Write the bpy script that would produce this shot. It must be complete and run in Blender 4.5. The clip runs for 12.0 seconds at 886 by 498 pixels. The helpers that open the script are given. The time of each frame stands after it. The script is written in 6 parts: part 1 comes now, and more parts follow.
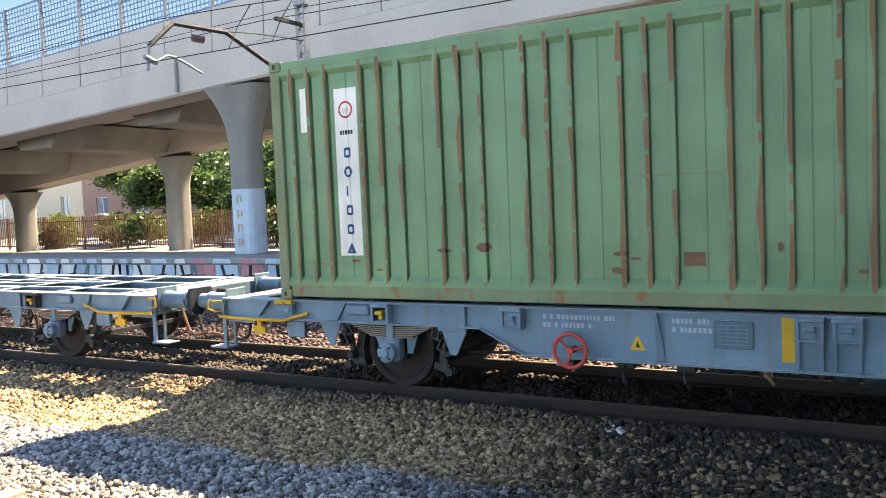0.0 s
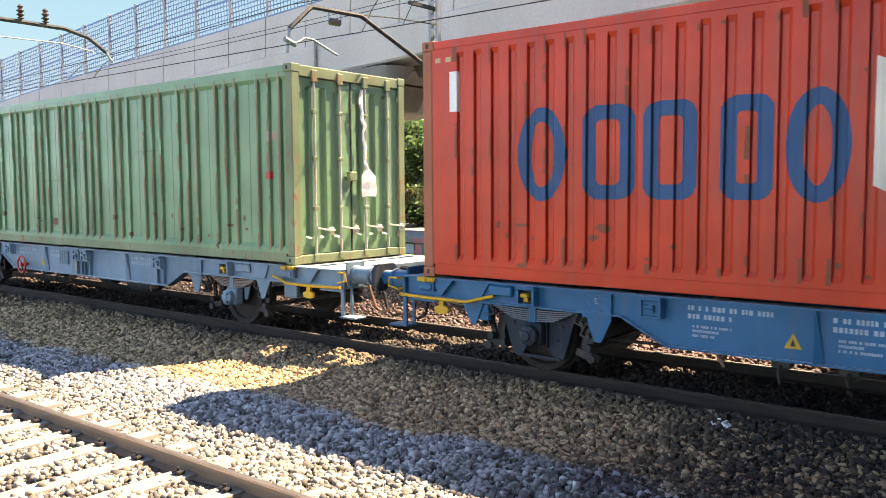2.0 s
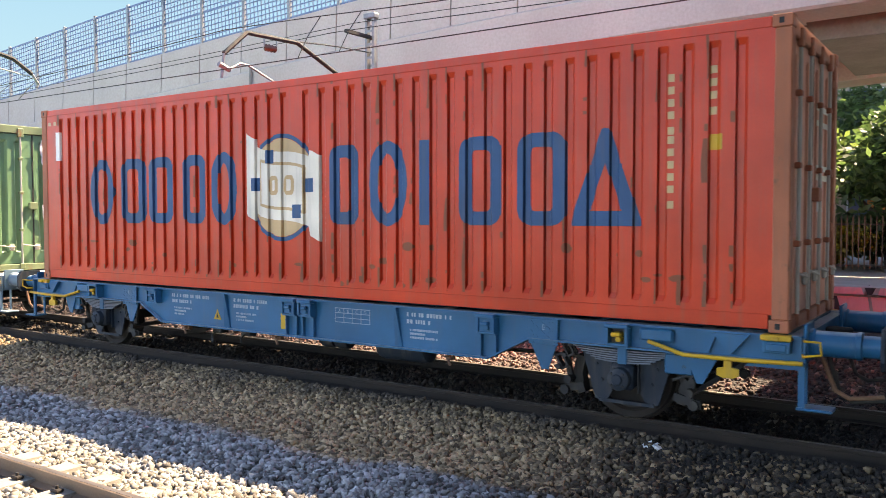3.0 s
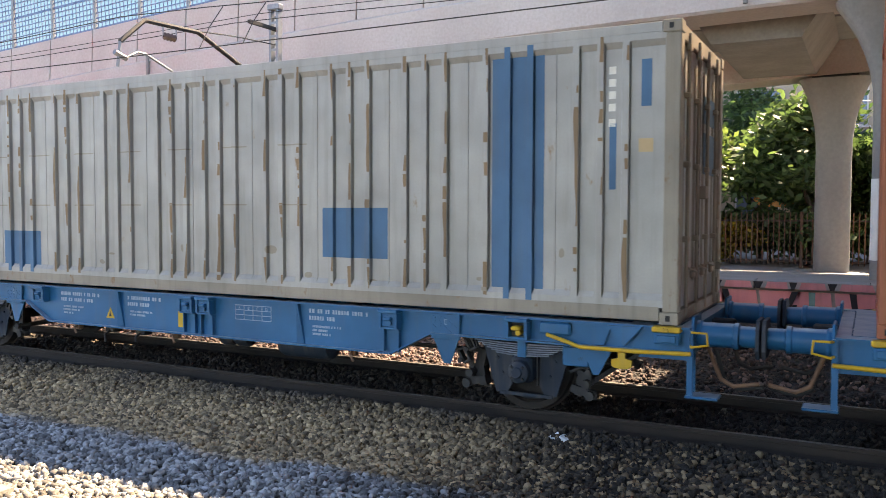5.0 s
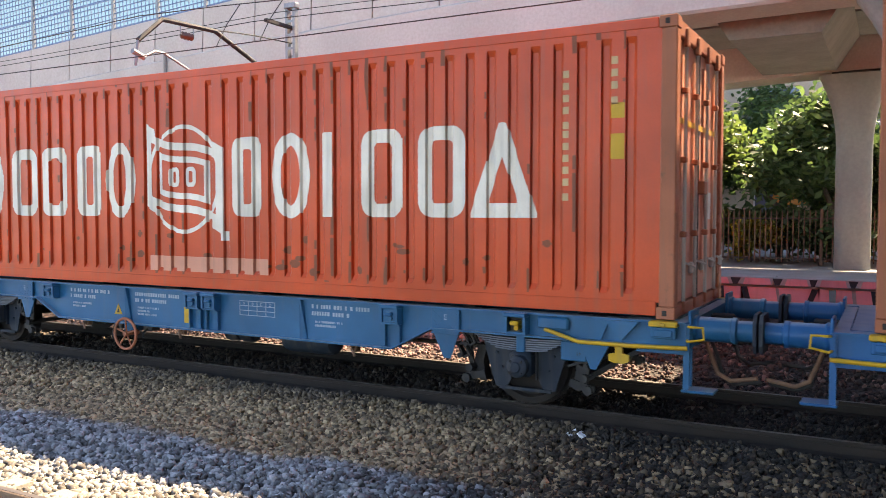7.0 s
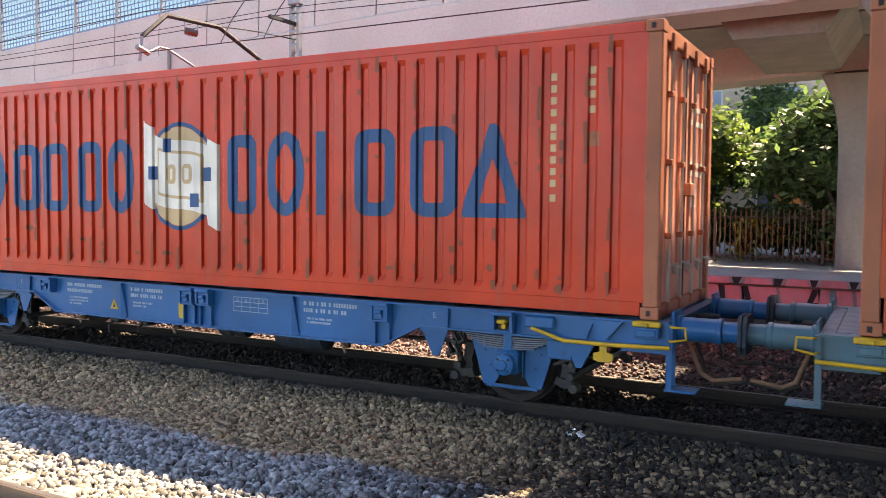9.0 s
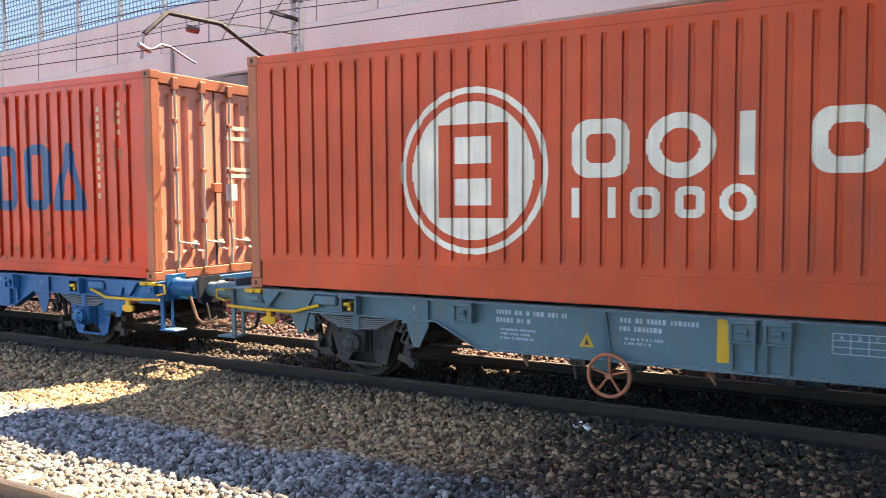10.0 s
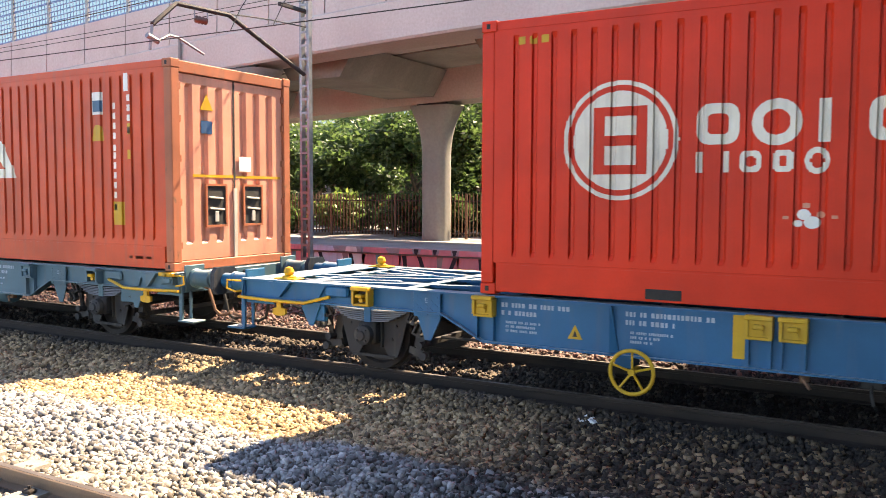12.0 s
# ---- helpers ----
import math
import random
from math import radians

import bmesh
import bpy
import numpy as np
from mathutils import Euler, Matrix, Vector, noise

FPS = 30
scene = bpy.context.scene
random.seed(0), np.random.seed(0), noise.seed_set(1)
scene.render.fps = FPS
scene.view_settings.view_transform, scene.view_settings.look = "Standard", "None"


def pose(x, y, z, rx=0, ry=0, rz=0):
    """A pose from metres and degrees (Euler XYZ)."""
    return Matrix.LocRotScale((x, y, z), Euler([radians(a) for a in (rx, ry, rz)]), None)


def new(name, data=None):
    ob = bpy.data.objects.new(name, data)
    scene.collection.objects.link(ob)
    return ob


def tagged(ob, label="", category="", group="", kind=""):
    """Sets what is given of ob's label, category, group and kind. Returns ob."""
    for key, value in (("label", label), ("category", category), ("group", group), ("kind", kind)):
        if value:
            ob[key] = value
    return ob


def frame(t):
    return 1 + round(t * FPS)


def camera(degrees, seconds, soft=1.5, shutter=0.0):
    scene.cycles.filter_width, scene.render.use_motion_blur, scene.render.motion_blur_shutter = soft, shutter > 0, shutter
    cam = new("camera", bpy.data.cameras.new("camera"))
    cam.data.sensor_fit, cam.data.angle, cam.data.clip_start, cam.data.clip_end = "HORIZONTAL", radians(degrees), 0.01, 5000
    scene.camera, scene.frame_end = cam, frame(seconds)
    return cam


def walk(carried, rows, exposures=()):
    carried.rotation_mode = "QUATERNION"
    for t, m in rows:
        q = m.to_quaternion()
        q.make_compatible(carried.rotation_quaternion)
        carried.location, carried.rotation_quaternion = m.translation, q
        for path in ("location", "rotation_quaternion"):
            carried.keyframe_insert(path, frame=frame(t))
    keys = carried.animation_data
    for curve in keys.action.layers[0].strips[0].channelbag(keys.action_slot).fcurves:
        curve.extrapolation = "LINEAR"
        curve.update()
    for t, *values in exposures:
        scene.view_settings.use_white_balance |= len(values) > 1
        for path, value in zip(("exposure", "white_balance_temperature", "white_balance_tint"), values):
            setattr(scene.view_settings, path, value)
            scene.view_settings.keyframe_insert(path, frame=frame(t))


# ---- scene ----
cam = camera(56.7, 12.0, soft=0.8, shutter=0.06)
# seconds, x, y, z of the eye, yaw, pitch, roll in degrees
ROWS = [
    (0, -0.207, 0.072, 2.193, 29.71, -3.44, -2.43),
    (0.5, -0.122, 0.063, 2.181, 35.20, -4.05, -1.42),
    (1, 0.057, 0.036, 2.160, 39.94, -5.72, 0.59),
    (1.5, 0.084, 0.057, 2.138, 40.25, -5.10, 0.63),
    (2, 0.038, 0.001, 2.154, 38.66, -4.26, -0.33),
    (2.5, 0.048, 0.013, 2.141, 35.49, -2.51, -0.09),
    (3, 0.056, 0.010, 2.115, 34.25, -2.24, -0.03),
    (3.5, 0.000, -0.005, 2.115, 31.84, -2.02, 0.20),
    (3.7, 0.000, -0.009, 2.136, 30.59, -1.98, 0.72),
    (5.3, -0.004, -0.010, 2.121, 27.45, -2.60, 0.08),
    (5.5, -0.001, -0.016, 2.129, 27.65, -2.62, 0.12),
    (6, 0.013, 0.007, 2.137, 28.08, -2.59, -0.15),
    (6.5, 0.010, 0.020, 2.137, 28.58, -2.75, -0.36),
    (7, -0.020, 0.011, 2.082, 28.68, -2.59, 0.04),
    (7.5, -0.011, -0.034, 2.139, 28.52, -2.97, 0.11),
    (9.3, 0.005, -0.029, 2.134, 28.84, -2.95, 0.52),
    (9.5, 0.006, -0.018, 2.135, 28.99, -3.16, -0.21),
    (10, 0.018, 0.004, 2.143, 29.27, -3.43, -0.37),
    (10.5, 0.016, -0.018, 2.129, 29.18, -3.35, 0.08),
    (11, 0.002, -0.029, 2.111, 29.30, -3.37, 0.20),
    (11.5, -0.007, -0.032, 2.128, 29.68, -3.63, 0.24),
    (12, 0.000, 0.005, 2.109, 29.64, -3.75, 0.21),
]
walk(cam, [(t, pose(x, y, z, 0, 0, yaw) @ pose(0, 0, 0, 90 + pitch) @ pose(0, 0, 0, 0, 0, roll)) for t, x, y, z, yaw, pitch, roll in ROWS], [(0.0, 2.6, 9000, 13), (0.5, 2.64, 9000, 13), (1.0, 2.36, 8900, 13), (1.5, 2.4, 8900, 13), (2.0, 2.58, 9200, 15), (9.5, 2.62, 9200, 15), (12.0, 2.54, 9200, 16)])

# how far the train has rolled towards -x, seconds and metres
ROLLED = [(0, 0.0), (0.5, 3.598), (1, 7.165), (1.5, 10.697), (2, 14.206), (2.5, 17.784), (3, 21.334), (3.5, 24.857), (3.7, 26.264), (5.3, 37.493), (5.5, 38.906), (6, 42.415), (6.5, 45.910), (7, 49.458), (7.5, 53.011), (9.3, 65.590), (9.5, 66.983), (10, 70.479), (10.5, 73.975), (11, 77.436), (11.5, 80.742), (12, 84.180)]

# ---- light ----
SUN_WAY = Vector((0.235, 0.785, 1.0)).normalized()
world = bpy.data.worlds.new("sky")
scene.world = world
world.use_nodes = True
wn = world.node_tree.nodes
sky = wn.new("ShaderNodeTexSky")
sky.sky_type, sky.sun_disc = "NISHITA", False
sky.sun_elevation = math.asin(SUN_WAY.z)
sky.sun_rotation = math.atan2(SUN_WAY.x, SUN_WAY.y)
sky.air_density, sky.dust_density, sky.ozone_density = 0.6, 0.0, 4.0
wn["Background"].inputs["Strength"].default_value = 0.16
world.node_tree.links.new(sky.outputs[0], wn["Background"].inputs["Color"])
sun = new("sun", bpy.data.lights.new("sun", "SUN"))
sun.data.energy, sun.data.angle, sun.data.color = 4.5, radians(0.53), (1.0, 0.92, 0.80)
sun.rotation_mode = "QUATERNION"
sun.rotation_quaternion = SUN_WAY.to_track_quat("Z", "Y")

# ---- materials ----
def nodes_of(name):
    m = bpy.data.materials.new(name)
    m.use_nodes = True
    nt = m.node_tree
    return m, nt.nodes, nt.links, nt.nodes["Principled BSDF"]


def noise_node(n, l, src, scale, detail=4.0, stretch=(1, 1, 1), rough=0.55):
    mp = n.new("ShaderNodeMapping")
    mp.inputs["Scale"].default_value = stretch
    l.new(src, mp.inputs["Vector"])
    t = n.new("ShaderNodeTexNoise")
    t.inputs["Scale"].default_value, t.inputs["Detail"].default_value, t.inputs["Roughness"].default_value = scale, detail, rough
    l.new(mp.outputs[0], t.inputs["Vector"])
    return t.outputs["Fac"]


def ramp(n, l, fac, stops):
    r = n.new("ShaderNodeValToRGB")
    e = r.color_ramp.elements
    while len(e) < len(stops):
        e.new(0.5)
    for k, (p, c) in zip(e, stops):
        k.position, k.color = p, (*c, 1) if len(c) == 3 else c
    l.new(fac, r.inputs["Fac"])
    return r.outputs["Color"]


def mixc(n, l, fac, a, b, mode="MIX"):
    x = n.new("ShaderNodeMix")
    x.data_type, x.blend_type = "RGBA", mode
    for sock, v in ((x.inputs[0], fac), (x.inputs[6], a), (x.inputs[7], b)):
        if hasattr(v, "is_linked"):
            l.new(v, sock)
        else:
            sock.default_value = v if not isinstance(v, tuple) else (*v, 1)
    return x.outputs[2]


def bump(n, l, p, height, strength, distance=0.01):
    b = n.new("ShaderNodeBump")
    b.inputs["Strength"].default_value, b.inputs["Distance"].default_value = strength, distance
    l.new(height, b.inputs["Height"])
    l.new(b.outputs[0], p.inputs["Normal"])


def shade(c, k):
    return tuple(min(1, v * k) for v in c)


def paint(name, c, rust=0.35, dirt=0.3, rough=0.36, rustc=(0.13, 0.05, 0.022), fade=None, metal=0.0, lit_top=0.0, spec=0.22):
    """Weathered paint: faded patches, vertical streaks of dirt, spots and runs of rust."""
    m, n, l, p = nodes_of(name)
    co = n.new("ShaderNodeTexCoord").outputs["Object"]
    big = noise_node(n, l, co, 1.1, 3)
    streak = noise_node(n, l, co, 2.2, 5, (4, 4, 0.35))
    fine = noise_node(n, l, co, 45, 3)
    spots = noise_node(n, l, co, 5.0, 8, (1, 1, 0.55), 0.68)
    base = mixc(n, l, ramp(n, l, big, [(0.3, (0, 0, 0)), (0.7, (1, 1, 1))]), shade(c, 0.80), fade or shade(c, 1.18))
    base = mixc(n, l, ramp(n, l, streak, [(0.5, (0, 0, 0)), (0.78, (dirt, dirt, dirt))]), base, shade((0.16, 0.13, 0.10), 0.8))
    base = mixc(n, l, ramp(n, l, fine, [(0.35, (0, 0, 0)), (0.75, (0.12, 0.12, 0.12))]), base, shade(c, 0.55))
    lo = 0.74 - 0.22 * rust
    rmask = ramp(n, l, spots, [(lo, (0, 0, 0)), (lo + 0.09, (1, 1, 1))])
    base = mixc(n, l, rmask, base, mixc(n, l, fine, shade(rustc, 0.6), shade(rustc, 1.7)))
    if lit_top:
        # sunlight on what faces up is painted in as a paler colour
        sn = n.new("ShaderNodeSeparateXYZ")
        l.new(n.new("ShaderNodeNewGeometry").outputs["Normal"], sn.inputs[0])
        lie = ramp(n, l, sn.outputs["Z"], [(0.75, (0, 0, 0)), (0.95, (lit_top,) * 3)])
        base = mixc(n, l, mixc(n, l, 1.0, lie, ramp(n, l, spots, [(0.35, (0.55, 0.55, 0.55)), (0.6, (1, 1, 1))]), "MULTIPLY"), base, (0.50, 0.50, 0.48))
    l.new(base, p.inputs["Base Color"])
    l.new(ramp(n, l, rmask, [(0, (rough,) * 3), (1, (0.85,) * 3)]), p.inputs["Roughness"])
    p.inputs["Metallic"].default_value = metal
    p.inputs["Specular IOR Level"].default_value = spec
    bump(n, l, p, spots, 0.12, 0.004)
    return m


def rough_stuff(name, a, b, scale=6, rough=0.9, bumps=0.4, dist=0.01, stretch=(1, 1, 1), fine=60, metal=0.0):
    m, n, l, p = nodes_of(name)
    co = n.new("ShaderNodeTexCoord").outputs["Object"]
    f = noise_node(n, l, co, scale, 6, stretch)
    g = noise_node(n, l, co, fine, 4)
    c = mixc(n, l, ramp(n, l, f, [(0.3, (0, 0, 0)), (0.7, (1, 1, 1))]), a, b)
    c = mixc(n, l, ramp(n, l, g, [(0.3, (0, 0, 0)), (0.75, (0.35, 0.35, 0.35))]), c, shade(a, 0.6))
    l.new(c, p.inputs["Base Color"])
    p.inputs["Roughness"].default_value, p.inputs["Metallic"].default_value = rough, metal
    bump(n, l, p, g, bumps, dist)
    return m


def ballast_material(name, island):
    """Crushed stone: pale new stone towards the near track, rusty brown by the far one, shade painted black between its
    rails.
    """
    m, n, l, p = nodes_of(name)
    co = n.new("ShaderNodeTexCoord").outputs["Object"]
    sep = n.new("ShaderNodeSeparateXYZ")
    l.new(co, sep.inputs[0])
    wob = noise_node(n, l, co, 1.3, 4)
    ad = n.new("ShaderNodeMath")
    ad.operation = "MULTIPLY_ADD"
    l.new(wob, ad.inputs[0])
    ad.inputs[1].default_value = 1.3
    l.new(sep.outputs["Y"], ad.inputs[2])
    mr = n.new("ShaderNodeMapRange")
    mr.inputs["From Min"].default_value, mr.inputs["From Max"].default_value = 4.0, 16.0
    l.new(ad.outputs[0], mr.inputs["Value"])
    # black paints in the shade under the wagons, between the far rails
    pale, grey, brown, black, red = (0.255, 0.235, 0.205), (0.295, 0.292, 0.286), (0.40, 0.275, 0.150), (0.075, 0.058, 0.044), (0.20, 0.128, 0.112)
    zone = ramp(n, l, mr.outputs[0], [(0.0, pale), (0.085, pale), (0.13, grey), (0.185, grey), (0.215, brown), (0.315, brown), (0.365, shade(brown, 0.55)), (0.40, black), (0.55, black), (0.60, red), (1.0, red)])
    # painted shade: most stones are darkened towards the right end of the bed
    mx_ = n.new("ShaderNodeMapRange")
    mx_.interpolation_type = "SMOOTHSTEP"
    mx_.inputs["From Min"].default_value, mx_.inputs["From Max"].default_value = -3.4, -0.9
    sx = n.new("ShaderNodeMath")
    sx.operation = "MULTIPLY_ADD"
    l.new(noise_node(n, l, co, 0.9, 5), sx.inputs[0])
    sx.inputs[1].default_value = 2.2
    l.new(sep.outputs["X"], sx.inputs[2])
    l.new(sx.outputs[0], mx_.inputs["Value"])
    if island:
        rnd = n.new("ShaderNodeNewGeometry").outputs["Random Per Island"]
    else:
        v = n.new("ShaderNodeTexVoronoi")
        v.inputs["Scale"].default_value = 18
        l.new(co, v.inputs["Vector"])
        wn_ = n.new("ShaderNodeSeparateColor")
        l.new(v.outputs["Color"], wn_.inputs[0])
        rnd = wn_.outputs[0]
        bump(n, l, p, v.outputs["Distance"], 1.0, 0.05)
    stone_shade = mixc(n, l, 1.0, mx_.outputs[0], ramp(n, l, rnd, [(0.45, (1, 1, 1)), (0.78, (0.80, 0.80, 0.80)), (0.97, (0.42, 0.42, 0.42))]), "MULTIPLY")
    zone = mixc(n, l, 1.0, zone, mixc(n, l, stone_shade, (1.0, 1.0, 1.0), (0.075, 0.070, 0.070)), "MULTIPLY")
    tint = ramp(n, l, rnd, [(0.0, (0.24, 0.225, 0.215)), (0.3, (0.56, 0.545, 0.53)), (0.6, (1.0, 0.97, 0.94)), (1.0, (1.6, 1.56, 1.52))])
    c = mixc(n, l, 1.0, zone, tint, "MULTIPLY")
    # the bed sheet is darkened to paint in shade between the stones
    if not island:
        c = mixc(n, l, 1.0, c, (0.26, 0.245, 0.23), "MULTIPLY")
    g = noise_node(n, l, co, 70, 3)
    c = mixc(n, l, ramp(n, l, g, [(0.4, (0, 0, 0)), (0.8, (0.3, 0.3, 0.3))]), c, (0.12, 0.09, 0.07))
    l.new(c, p.inputs["Base Color"])
    p.inputs["Roughness"].default_value = 0.92
    return m


def glass_material(name):
    m, n, l, p = nodes_of(name)
    p.inputs["Base Color"].default_value = (0.10, 0.14, 0.19, 1)
    p.inputs["Roughness"].default_value, p.inputs["Metallic"].default_value = 0.08, 0.0
    return m


def leaf_material(name, a, b):
    m, n, l, p = nodes_of(name)
    rnd = n.new("ShaderNodeNewGeometry").outputs["Random Per Island"]
    l.new(ramp(n, l, rnd, [(0.0, shade(a, 0.6)), (0.5, a), (1.0, b)]), p.inputs["Base Color"])
    p.inputs["Roughness"].default_value = 0.5
    t = n.new("ShaderNodeBsdfTranslucent")
    l.new(ramp(n, l, rnd, [(0.0, shade(a, 1.2)), (1.0, shade(b, 1.9))]), t.inputs["Color"])
    mx = n.new("ShaderNodeMixShader")
    mx.inputs[0].default_value = 0.42
    l.new(p.outputs[0], mx.inputs[1])
    l.new(t.outputs[0], mx.inputs[2])
    l.new(mx.outputs[0], n["Material Output"].inputs["Surface"])
    return m


